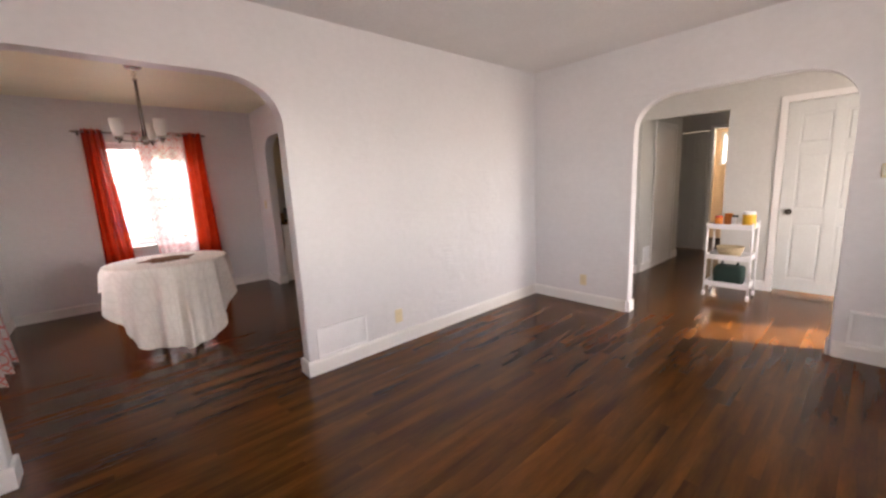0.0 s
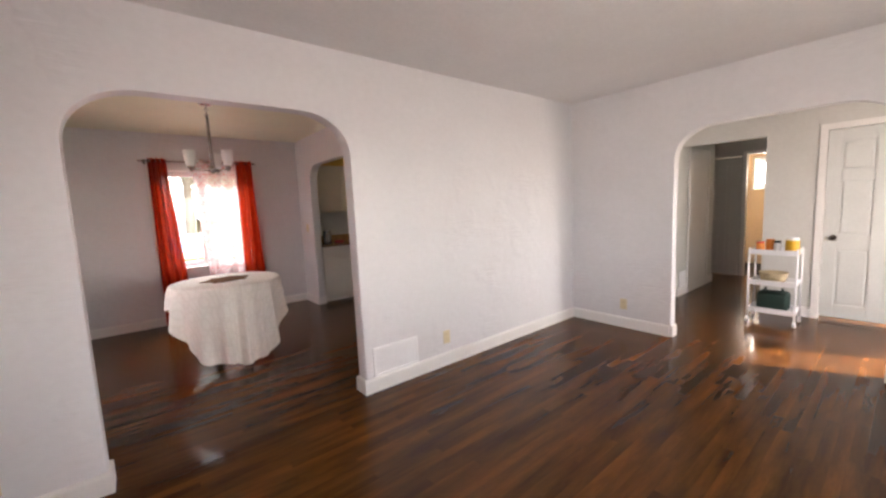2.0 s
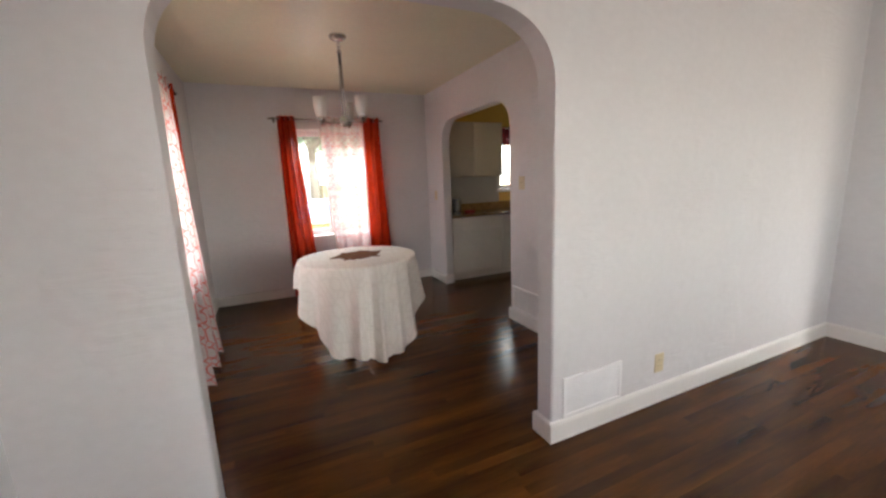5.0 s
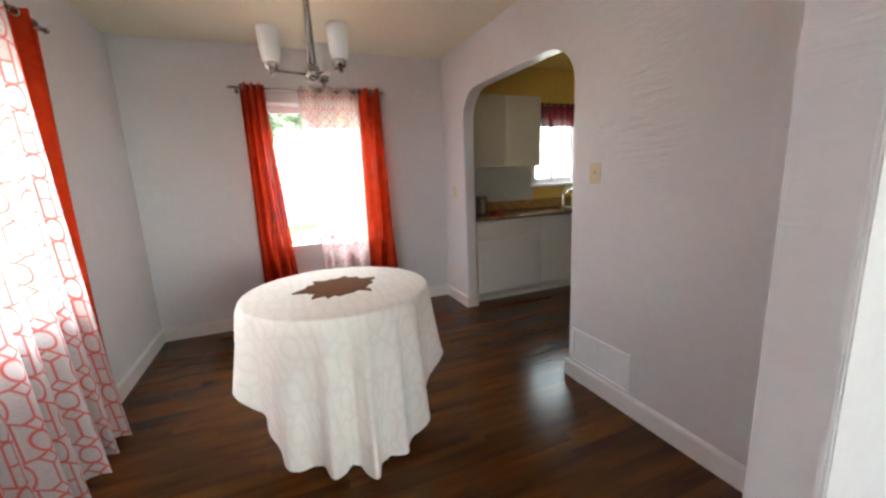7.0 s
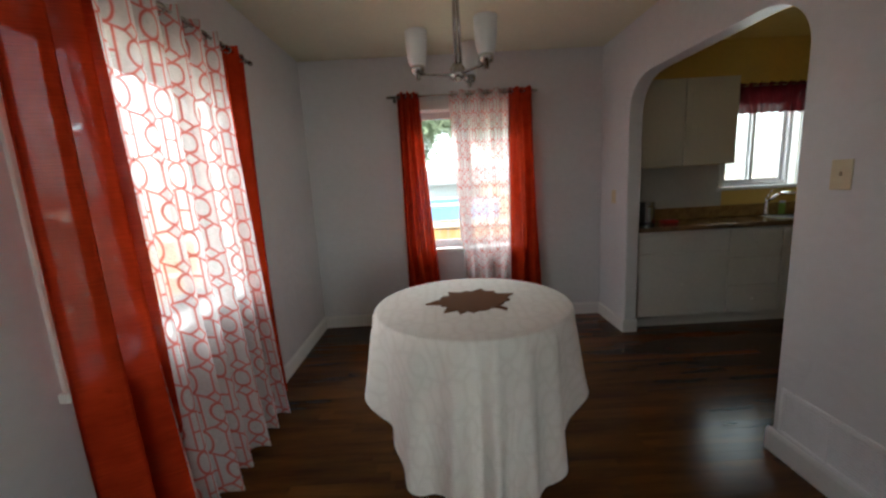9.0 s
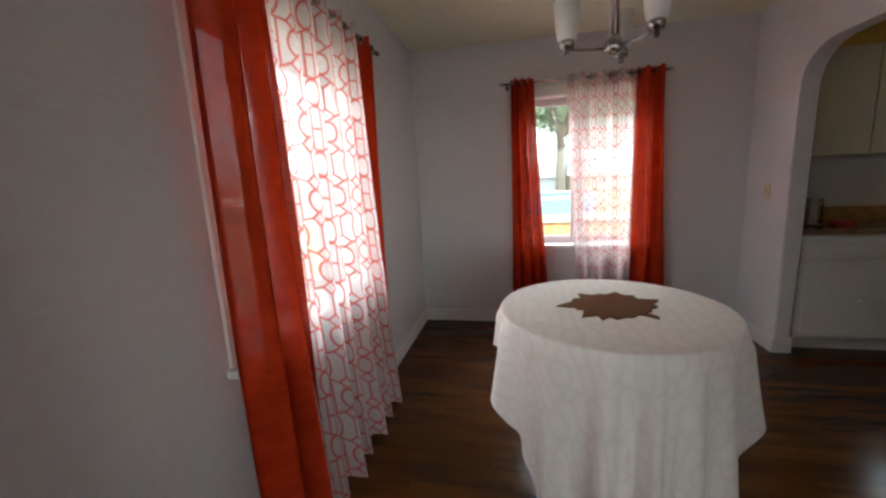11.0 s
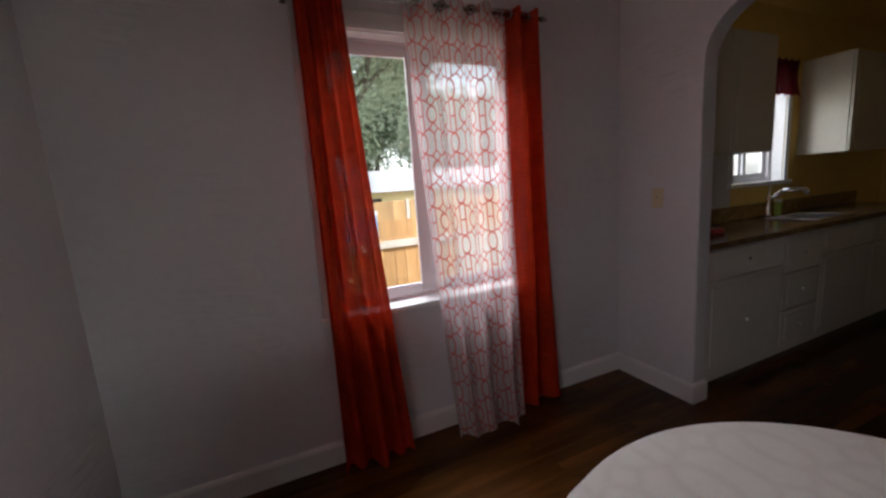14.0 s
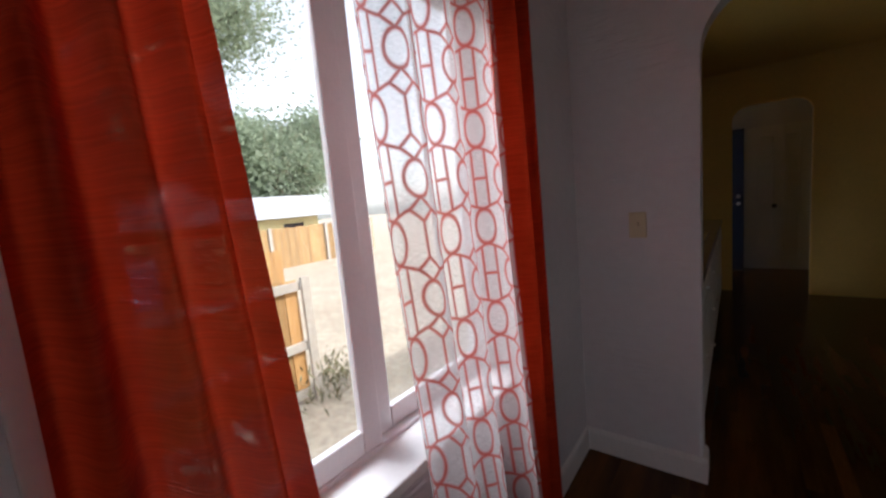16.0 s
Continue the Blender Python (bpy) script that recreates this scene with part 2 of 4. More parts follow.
def leafy(name, colour, dark):
    """Thin leaves that scatter light back and let it through, each of its own tone."""
    m = bpy.data.materials.new(name)
    m.use_nodes = True
    n, l = m.node_tree.nodes, m.node_tree.links
    n.remove(n["Principled BSDF"])
    tone, patch, add, ramp = n.new("ShaderNodeNewGeometry"), n.new("ShaderNodeTexNoise"), n.new("ShaderNodeMix"), n.new("ShaderNodeValToRGB")
    patch.inputs["Scale"].default_value = 0.6
    add.inputs["Factor"].default_value = 0.5
    l.new(n.new("ShaderNodeTexCoord").outputs["Object"], patch.inputs["Vector"])
    l.new(tone.outputs["Random Per Island"], add.inputs["A"]), l.new(patch.outputs["Fac"], add.inputs["B"]), l.new(add.outputs["Result"], ramp.inputs[0])
    ramp.color_ramp.elements[0].position, ramp.color_ramp.elements[1].position = 0.25, 0.75
    ramp.color_ramp.elements[0].color, ramp.color_ramp.elements[1].color = (*dark, 1), (*colour, 1)
    front, back, mix = n.new("ShaderNodeBsdfDiffuse"), n.new("ShaderNodeBsdfTranslucent"), n.new("ShaderNodeMixShader")
    mix.inputs[0].default_value = 0.45
    l.new(ramp.outputs[0], front.inputs["Color"]), l.new(ramp.outputs[0], back.inputs["Color"])
    l.new(front.outputs[0], mix.inputs[1]), l.new(back.outputs[0], mix.inputs[2]), l.new(mix.outputs[0], n["Material Output"].inputs["Surface"])
    return m


def trowelled(m):
    """Adds the ridges that a trowel leaves: short level ripples in scattered patches."""
    n, l = m.node_tree.nodes, m.node_tree.links
    size, ripple, patch, cut, both, bp = (n.new("ShaderNode" + k) for k in ("Mapping", "TexNoise", "TexNoise", "MapRange", "Math", "Bump"))
    where = n.new("ShaderNodeNewGeometry").outputs["Position"]
    size.inputs["Scale"].default_value = (7, 7, 42)
    ripple.inputs["Scale"].default_value, ripple.inputs["Detail"].default_value, ripple.inputs["Distortion"].default_value = 1.0, 3, 0.6
    patch.inputs["Scale"].default_value, patch.inputs["Detail"].default_value = 2.3, 3
    cut.inputs["From Min"].default_value, cut.inputs["From Max"].default_value = 0.50, 0.64
    both.operation = "MULTIPLY"
    bp.inputs["Strength"].default_value, bp.inputs["Distance"].default_value = 0.55, 0.014
    l.new(where, size.inputs["Vector"]), l.new(size.outputs[0], ripple.inputs["Vector"]), l.new(where, patch.inputs["Vector"])
    l.new(patch.outputs["Fac"], cut.inputs["Value"]), l.new(cut.outputs[0], both.inputs[0]), l.new(ripple.outputs["Fac"], both.inputs[1])
    b = n["Principled BSDF"]
    l.new(b.inputs["Normal"].links[0].from_socket, bp.inputs["Normal"]), l.new(both.outputs[0], bp.inputs["Height"]), l.new(bp.outputs[0], b.inputs["Normal"])
    return m


PLASTER = trowelled(mat("wall_plaster", (0.740, 0.733, 0.757), 0.38, vary=0.04, scale=2.0, bump=0.20, bump_scale=9, stretch=(0.9, 0.9, 1.3)))
PLASTER_CEIL = mat("ceiling_plaster", (0.75, 0.735, 0.74), 0.7, vary=0.05, scale=3.0, bump=0.3, bump_scale=40)
CEIL_DINING = mat("warm_ceiling_paint", (0.80, 0.77, 0.60), 0.4, vary=0.05, scale=3.0, bump=0.12, bump_scale=20)
TRIM = mat("white_trim_paint", (0.82, 0.81, 0.80), 0.35, vary=0.04, scale=5.0, bump=0.05, bump_scale=80)
YELLOW = mat("kitchen_yellow_plaster", (0.86, 0.60, 0.16), 0.6, vary=0.06, scale=3.0, bump=0.2)
PEACH = mat("peach_plaster", (0.88, 0.68, 0.46), 0.6, vary=0.05, scale=3.0, bump=0.2)
GREYWALL = mat("hall_plaster", (0.62, 0.62, 0.60), 0.55, vary=0.05, scale=2.5, bump=0.25)
SUB = mat("subfloor_wood", (0.05, 0.03, 0.02), 0.7, vary=0.2)
PLANK_ARGS = dict(rough=0.19, vary=0.16, scale=2.6, bump=0.03, bump_scale=26, second=(0.042, 0.0145, 0.0034), stretch=(0.5, 3.4, 3.4), spec=0.22, tones=(0.80, 1.22), joined=True)
PLANK = mat("stained_oak", (0.128, 0.047, 0.0100), random_by="object", **PLANK_ARGS)
PLANKS = mat("stained_oak_rest", (0.128, 0.047, 0.0100), random_by="island", **PLANK_ARGS)
RED = cloth("red_linen", (0.60, 0.050, 0.015), 0.15, 0.011, weave=240, dark=(0.40, 0.030, 0.009), relief=1.0, spots=14.0)
SHEER = cloth("printed_voile", (0.90, 0.88, 0.88), 0.52, 0.36, weave=1500, dark=(0.86, 0.83, 0.83), pattern=(0.58, 0.135, 0.115))
LINEN = damask("tablecloth_damask", (0.96, 0.915, 0.865))
LEAF_FELT = mat("brown_felt", (0.25, 0.088, 0.023), 0.95, vary=0.25, scale=60, bump=0.8, bump_scale=500)
NICKEL = mat("brushed_nickel", (0.50, 0.48, 0.46), 0.2, 1.0, vary=0.08, scale=30)
CHROME = mat("chrome", (0.8, 0.8, 0.82), 0.08, 1.0, vary=0.03)
BRASS_DARK = mat("dark_bronze", (0.07, 0.055, 0.045), 0.35, 1.0, vary=0.1)
FROST = mat("frosted_glass", (0.86, 0.86, 0.85), 0.35, vary=0.02, scale=20)
VINYL = mat("white_vinyl_frame", (0.80, 0.78, 0.80), 0.4, vary=0.04, scale=10)
GLASS = glass("window_glass")
VENT_BACK = mat("vent_shadow_paint", (0.90, 0.90, 0.93), 0.6)
ALMOND = mat("almond_plastic", (0.72, 0.62, 0.42), 0.4, vary=0.05)
VENT_PAINT = mat("vent_enamel", (0.93, 0.93, 0.95), 0.4, vary=0.04)
DARK = mat("dark_gap", (0.02, 0.02, 0.02), 0.8)
DOORPAINT = mat("door_grey_white_paint", (0.62, 0.64, 0.63), 0.4, vary=0.05, scale=4, bump=0.05)
IVORY = mat("ivory_plastic", (0.78, 0.74, 0.64), 0.45, vary=0.05)
# White paint of the upper cabinets, tinted with bounce from the yellow walls.
CABINET_BOUNCE = mat("cabinet_white_yellow_bounce", (0.74, 0.69, 0.57), 0.45, vary=0.06, scale=4)
CABINET = mat("cabinet_white_paint", (0.72, 0.70, 0.66), 0.45, vary=0.06, scale=4)
BACKSPLASH = mat("golden_laminate", (0.55, 0.34, 0.12), 0.25, vary=0.3, scale=18, second=(0.34, 0.19, 0.07))
LAMINATE = mat("brown_stone_laminate", (0.32, 0.19, 0.095), 0.13, vary=0.4, scale=18, second=(0.16, 0.09, 0.05))
DARKSTEEL = mat("polished_dark_steel", (0.34, 0.33, 0.32), 0.14, 1.0, vary=0.1, scale=25)
STEEL = mat("sink_steel", (0.6, 0.6, 0.6), 0.22, 1.0, vary=0.1, scale=20)
MAROON = cloth("maroon_valance", (0.12, 0.008, 0.012), 0.2, 0.012, weave=700)
BLUEDOOR = mat("navy_door_paint", (0.03, 0.05, 0.12), 0.35, vary=0.1)
CARTPLASTIC = mat("white_cart_enamel", (0.80, 0.80, 0.82), 0.35, vary=0.04)
GRASSLESS = mat("pale_dirt", (0.56, 0.48, 0.385), 0.95, vary=0.25, scale=1.2, bump=0.5, bump_scale=14, second=(0.44, 0.37, 0.285))
CEDAR = mat("cedar_boards", (0.50, 0.29, 0.125), 0.8, vary=0.25, scale=2.5, second=(0.40, 0.21, 0.075), stretch=(9, 9, 0.8), bump=0.2, random_by="object")
RAIL = mat("weathered_rail", (0.50, 0.45, 0.40), 0.85, vary=0.2, scale=5)
CEDAR_FAR = mat("cedar_boards_far", (0.48, 0.30, 0.14), 0.85, vary=0.25, scale=2.0, stretch=(9, 9, 0.8), random_by="island")
PALESHED = mat("pale_shed_siding", (0.42, 0.46, 0.50), 0.7, vary=0.1, scale=2.0)
METALROOF = mat("pale_metal_roof", (0.50, 0.52, 0.57), 0.5, vary=0.08, scale=2)
SIDING = mat("yellow_siding", (0.62, 0.52, 0.26), 0.7, vary=0.1, scale=3)
BARK = mat("bark", (0.10, 0.08, 0.06), 0.95, vary=0.35, scale=9, stretch=(4, 4, 0.8), bump=0.8, bump_scale=20)
LEAVES = leafy("grey_green_leaves", (0.34, 0.40, 0.29), (0.22, 0.27, 0.18))
SHRUB = mat("dry_shrub_leaves", (0.22, 0.20, 0.11), 0.9, vary=0.3, scale=9, random_by="island")
POOLBLUE = mat("blue_pool_vinyl", (0.14, 0.28, 0.50), 0.5, vary=0.1, scale=3)
ORANGE = mat("orange_label", (0.62, 0.20, 0.03), 0.5, vary=0.08)
YELLOWJAR = mat("yellow_plastic", (0.75, 0.42, 0.03), 0.4, vary=0.06)
WICKER = mat("pale_wicker", (0.60, 0.48, 0.30), 0.8, vary=0.25, scale=30, bump=0.6, bump_scale=120)
GREENBAG = mat("dark_green_canvas", (0.012, 0.035, 0.028), 0.85, vary=0.2, scale=12)
SOAP = mat("green_soap", (0.35, 0.50, 0.10), 0.25, vary=0.05)
REDPACK = mat("red_packet", (0.45, 0.03, 0.02), 0.5, vary=0.1)

# ---- building helpers ----


def thing(name, at, label="", category="", group="", kind=""):
    """An Empty at the base of a thing; its parts are drawn in world metres."""
    ob = new(name)
    ob.empty_display_size = 0.1
    ob.location = at
    return tagged(ob, label, category, group, kind)


def mesh_of(name, bm, material, smooth=False):
    me = bpy.data.meshes.new(name)
    bmesh.ops.recalc_face_normals(bm, faces=bm.faces)
    bm.to_mesh(me)
    bm.free()
    me.materials.append(material)
    if smooth:
        me.polygons.foreach_set("use_smooth", [True] * len(me.polygons))
    return me


def part(name, bm, material, parent=None, label="", smooth=False):
    ob = new(name, mesh_of(name, bm, material, smooth))
    if parent:
        ob.parent = parent
        if parent.type == "EMPTY":
            ob.matrix_parent_inverse = Matrix.Translation(parent.location).inverted()
    if label:
        ob["label"] = label
    return ob


def box(bm, x0, x1, y0, y1, z0, z1, bevel=0.0, m=None):
    """A box between two corners, with its edges rounded by bevel; m places it."""
    made = bmesh.ops.create_cube(bm, size=1.0, matrix=Matrix.LocRotScale(((x0 + x1) / 2, (y0 + y1) / 2, (z0 + z1) / 2), None, (abs(x1 - x0), abs(y1 - y0), abs(z1 - z0))))
    verts = made["verts"]
    if bevel:
        edges = list({e for v in verts for e in v.link_edges})
        r = bmesh.ops.bevel(bm, geom=edges, offset=bevel, segments=2, affect="EDGES", profile=0.5)
        verts = list({v for f in r["faces"] for v in f.verts} | {v for v in verts if v.is_valid})
    if m is not None:
        bmesh.ops.transform(bm, matrix=m, verts=verts)
    return bm


def boxed(*args, **kw):
    return box(bmesh.new(), *args, **kw)


def tube(bm, p0, p1, r0, r1=None, n=16):
    p0, p1 = Vector(p0), Vector(p1)
    m = Matrix.Translation((p0 + p1) / 2) @ (p1 - p0).to_track_quat("Z", "Y").to_matrix().to_4x4()
    bmesh.ops.create_cone(bm, cap_ends=True, segments=n, radius1=r0, radius2=r0 if r1 is None else r1, depth=(p1 - p0).length, matrix=m)
    return bm


def lathe(bm, profile, at, n=24):
    """Turns a profile of (radius, height) round the upright through at."""
    rings = []
    for r, z in profile:
        rings.append([bm.verts.new((at[0] + r * math.cos(2 * math.pi * i / n), at[1] + r * math.sin(2 * math.pi * i / n), at[2] + z)) for i in range(n)])
    for a, b in zip(rings, rings[1:]):
        for i in range(n):
            bm.faces.new((a[i], a[(i + 1) % n], b[(i + 1) % n], b[i]))
    return bm


def ring(bm, at, axis, r, w, n=18, k=6):
    """A torus round at, its axis along the given direction."""
    q = Vector(axis).to_track_quat("Z", "Y").to_matrix()
    rows = []
    for i in range(n):
        t = 2 * math.pi * i / n
        rows.append([bm.verts.new(Vector(at) + q @ Vector(((r + w * math.cos(2 * math.pi * j / k)) * math.cos(t), (r + w * math.cos(2 * math.pi * j / k)) * math.sin(t), w * math.sin(2 * math.pi * j / k)))) for j in range(k)])
    for i in range(n):
        for j in range(k):
            bm.faces.new((rows[i][j], rows[(i + 1) % n][j], rows[(i + 1) % n][(j + 1) % k], rows[i][(j + 1) % k]))
    return bm


def prism(bm, outline, depth, m):
    """A flat outline in (u, z), given depth along the wall's thickness and placed by m, where m takes (u, d, z)."""
    front = [bm.verts.new(m @ Vector((u, 0, z))) for u, z in outline]
    back = [bm.verts.new(m @ Vector((u, depth, z))) for u, z in outline]
    bm.faces.new(front)
    bm.faces.new(back[::-1])
    for i in range(len(outline)):
        j = (i + 1) % len(outline)
        bm.faces.new((front[i], back[i], back[j], front[j]))
    return front, back


def arch_line(u0, u1, top, ru, rz, n=12):
    """The line of a round-cornered opening from its foot at u0, over the top, to its foot at u1."""
    pts = [(u0, 0.0)]
    for i in range(n + 1):
        t = math.pi / 2 * i / n
        pts.append((u0 + ru * (1 - math.cos(t) ** 0.9), top - rz + rz * math.sin(t) ** 0.9))
    for i in range(n + 1):
        t = math.pi / 2 * (1 - i / n)
        pts.append((u1 - ru * (1 - math.cos(t) ** 0.9), top - rz + rz * math.sin(t) ** 0.9))
    pts.append((u1, 0.0))
    return pts


def arch_wall(name, m, u0, u1, height, thick, a0, a1, top, ru, rz, material):
    """A plastered wall with one round-cornered opening whose edge is softly rounded."""
    line = arch_line(a0, a1, top, ru, rz)
    outline = [(u0, 0.0)] + line + [(u1, 0.0), (u1, height), (u0, height)]
    bm = bmesh.new()
    front, back = prism(bm, outline, thick, m)
    bm.edges.ensure_lookup_table()
    picked = []
    for loop in (front, back):
        for i in range(1, len(line)):
            e = bm.edges.get((loop[i], loop[i + 1]))
            if e:
                picked.append(e)
    bmesh.ops.bevel(bm, geom=picked, offset=0.014, segments=3, affect="EDGES", profile=0.5)
    ob = part(name, bm, material)
    return tagged(ob, kind="structure")


def holed_wall(name, m, u0, u1, height, thick, holes, material):
    """A wall with square openings, each (u0, u1, z0, z1), in order along u."""
    bm = bmesh.new()
    at = u0
    for a, b, lo, hi in holes:
        if a > at:
            box(bm, at, a, 0, thick, 0, height, m=m)
        if lo > 0:
            box(bm, a, b, 0, thick, 0, lo, m=m)
        box(bm, a, b, 0, thick, hi, height, m=m)
        at = b
    if at < u1:
        box(bm, at, u1, 0, thick, 0, height, m=m)
    return tagged(part(name, bm, material), kind="structure")


def facing(origin, along, outward):
    """Takes (u, d, z) of a wall to the world: u runs along, d outward."""
    a, o = Vector(along), Vector(outward)
    return Matrix(((a.x, o.x, 0, origin[0]), (a.y, o.y, 0, origin[1]), (0, 0, 1, origin[2] if len(origin) > 2 else 0), (0, 0, 0, 1)))


# ---- the structure ----
H = 2.52
LW, LE, LS = -1.98, 2.85, -3.37
DW, DE, DN = -1.895, 0.875, 3.65
KE, NE_X = 4.6, 6.05
A0, A1 = -1.484, 0.015

north = facing((0, 0), (1, 0), (0, 1))
arch_wall("wall_living_north", north, LW - 0.15, NE_X + 0.15, H, 0.12, A0, A1, 2.085, 0.36, 0.30, PLASTER)
east = facing((LE, 0), (0, -1), (1, 0))
arch_wall("wall_living_east", east, 0.0, -LS, H, 0.11, 1.10, 2.535, 2.045, 0.36, 0.30, PLASTER)
west = facing((LW, 0), (0, 1), (-1, 0))
holed_wall("wall_living_west", west, LS - 0.15, 0.0, H, 0.15, [(-2.9, -1.2, 0.80, 2.02)], PLASTER)
south = facing((0, LS), (1, 0), (0, -1))
# The first opening holds the added south window, which stays out of view.
holed_wall("wall_south", south, LW, 4.6, H, 0.15, [(-0.05, 1.85, 0.80, 2.10), (3.2, 3.9, 0.0, 2.05)], PLASTER)

dwest = facing((DW, 0), (0, 1), (-1, 0))
holed_wall("wall_dining_west", dwest, 0.12, DN + 0.15, H, 0.235, [(1.115, 2.23, 0.80, 2.03)], PLASTER)
dnorth = facing((0, DN), (1, 0), (0, 1))
holed_wall("wall_north", dnorth, DW, DE + 0.05, H, 0.15, [(-0.957, 0.13, 0.745, 2.05)], PLASTER)
deast = facing((DE, 0), (0, 1), (1, 0))
arch_wall("wall_dining_east", deast, 0.12, DN, H, 0.11, 1.625, 3.135, 2.105, 0.30, 0.26, PLASTER)
holed_wall("wall_kitchen_north", dnorth, DE + 0.05, NE_X + 0.15, H, 0.15, [(2.06, 2.76, 1.19, 2.04), (5.50, 5.80, 0.0, 2.02)], YELLOW)
keast = facing((KE, 0), (0, 1), (1, 0))
arch_wall("wall_kitchen_east", keast, 0.12, DN, H, 0.1, 2.38, 3.06, 2.13, 0.18, 0.16, YELLOW)
neast = facing((NE_X, 0), (0, 1), (1, 0))
holed_wall("wall_nook_east", neast, 0.12, DN, H, 0.15, [], PLASTER)

heast = facing((4.5, 0), (0, 1), (1, 0))
holed_wall("wall_hall_east", heast, LS, 0.0, H, 0.1, [(-2.765, -1.975, 0.0, 2.03), (-1.47, -0.53, 0.0, 2.05)], GREYWALL)
tagged(part("wall_closet_back", boxed(5.15, 5.25, LS, -1.60, 0, H), GREYWALL), kind="structure")
tagged(part("wall_corridor_north", box(boxed(4.6, 6.05, -0.53, -0.43, 0, H), 6.05, 6.8, -0.20, -0.10, 0, H), GREYWALL), kind="structure")
tagged(part("wall_corridor_jog", boxed(5.95, 6.05, -0.43, -0.10, 0, H), GREYWALL), kind="structure")
tagged(part("wall_corridor_south", boxed(4.6, 6.8, -1.60, -1.50, 0, H), GREYWALL), kind="structure")
cend = facing((6.8, 0), (0, 1), (1, 0))
holed_wall("wall_corridor_end", cend, -2.0, 0.0, H, 0.1, [(-1.46, -0.78, 0.0, 2.05), (-0.70, -0.22, 0.0, 2.03)], GREYWALL)
tagged(part("wall_bath_north", boxed(6.9, 8.5, -0.10, 0.0, 0, H), PEACH), kind="structure")
tagged(part("wall_bath_south", boxed(6.9, 8.5, -2.0, -1.9, 0, H), PEACH), kind="structure")
beast = facing((8.4, 0), (0, 1), (1, 0))
holed_wall("wall_bath_east", beast, -1.9, -0.1, H, 0.12, [(-1.10, -0.56, 1.50, 2.06)], PEACH)

# Unseen slab, added to keep direct sun out of the south opening.
tagged(part("sun_blocker_south", boxed(-2.4, 2.7, -6.2, LS - 0.15, 2.36, 2.46), PLASTER_CEIL), kind="structure")
for nm, x0, x1, y0, y1, mt in (("ceiling_living", LW - 0.15, LE + 0.05, LS - 0.15, 0.06, PLASTER_CEIL), ("ceiling_dining", LW - 0.15, DE + 0.05, 0.06, DN + 0.15, CEIL_DINING),
                               ("ceiling_kitchen", DE + 0.05, NE_X + 0.15, 0.06, DN + 0.15, YELLOW), ("ceiling_hall", LE + 0.05, 8.52, LS - 0.15, 0.06, PLASTER_CEIL)):
    tagged(part(nm, boxed(x0, x1, y0, y1, H, H + 0.12), mt), kind="structure")
floor = tagged(part("floor", box(box(boxed(LW - 0.15, 5.25, LS - 0.15, 0.06, -0.2, -0.012), LW - 0.15, NE_X + 0.15, 0.06, DN + 0.15, -0.2, -0.012), 5.25, 8.52, -2.0, 0.06, -0.2, -0.012), SUB), kind="structure")


def baseboard(runs, height=0.115, deep=0.016, material=TRIM):
    """Skirting with a rounded top, each run (x0, y0, x1, y1) with the room on its left-hand side."""
    for x0, y0, x1, y1 in runs:
        a, b = Vector((x0, y0, 0)), Vector((x1, y1, 0))
        along = (b - a).normalized()
        m = facing((x0, y0), (along.x, along.y), (-along.y, along.x))
        n = (b - a).length
        bm = bmesh.new()
        prof = [(0, 0), (deep, 0), (deep, height - 0.018), (deep * 0.7, height - 0.006), (deep * 0.3, height), (0, height)]
        ends = [[bm.verts.new(m @ Vector((u, d + 0.0, z))) for d, z in prof] for u in (0, n)]
        for i in range(len(prof)):
            j = (i + 1) % len(prof)
            bm.faces.new((ends[0][i], ends[0][j], ends[1][j], ends[1][i]))
        bm.faces.new(ends[0]), bm.faces.new(ends[1][::-1])
        tagged(part("baseboard", bm, material), kind="structure")


D = 0.016
baseboard([(A0 + D, 0.0, LW, 0.0), (LE, 0.0, A1 - D, 0.0), (A0, 0.12, A0, 0.0), (A1, 0.0, A1, 0.12),
           (LE, -1.10 + D, LE, 0.0), (LE, LS, LE, -2.535 - D), (LE + 0.11, -1.10, LE, -1.10), (LE, -2.535, LE + 0.11, -2.535),
           (LW, 0.0, LW, LS), (LW, LS, LE, LS),
           (DW, DN, DW, 0.12), (DE, DN, DW, DN), (DE, 3.135 - D, DE, DN), (DE, 0.12, DE, 1.625 + D), (DE + 0.11, 3.135, DE, 3.135), (DE, 1.625, DE + 0.11, 1.625),
           (DW, 0.12, A0 + D, 0.12), (A1 - D, 0.12, DE, 0.12)])

# ---- windows ----


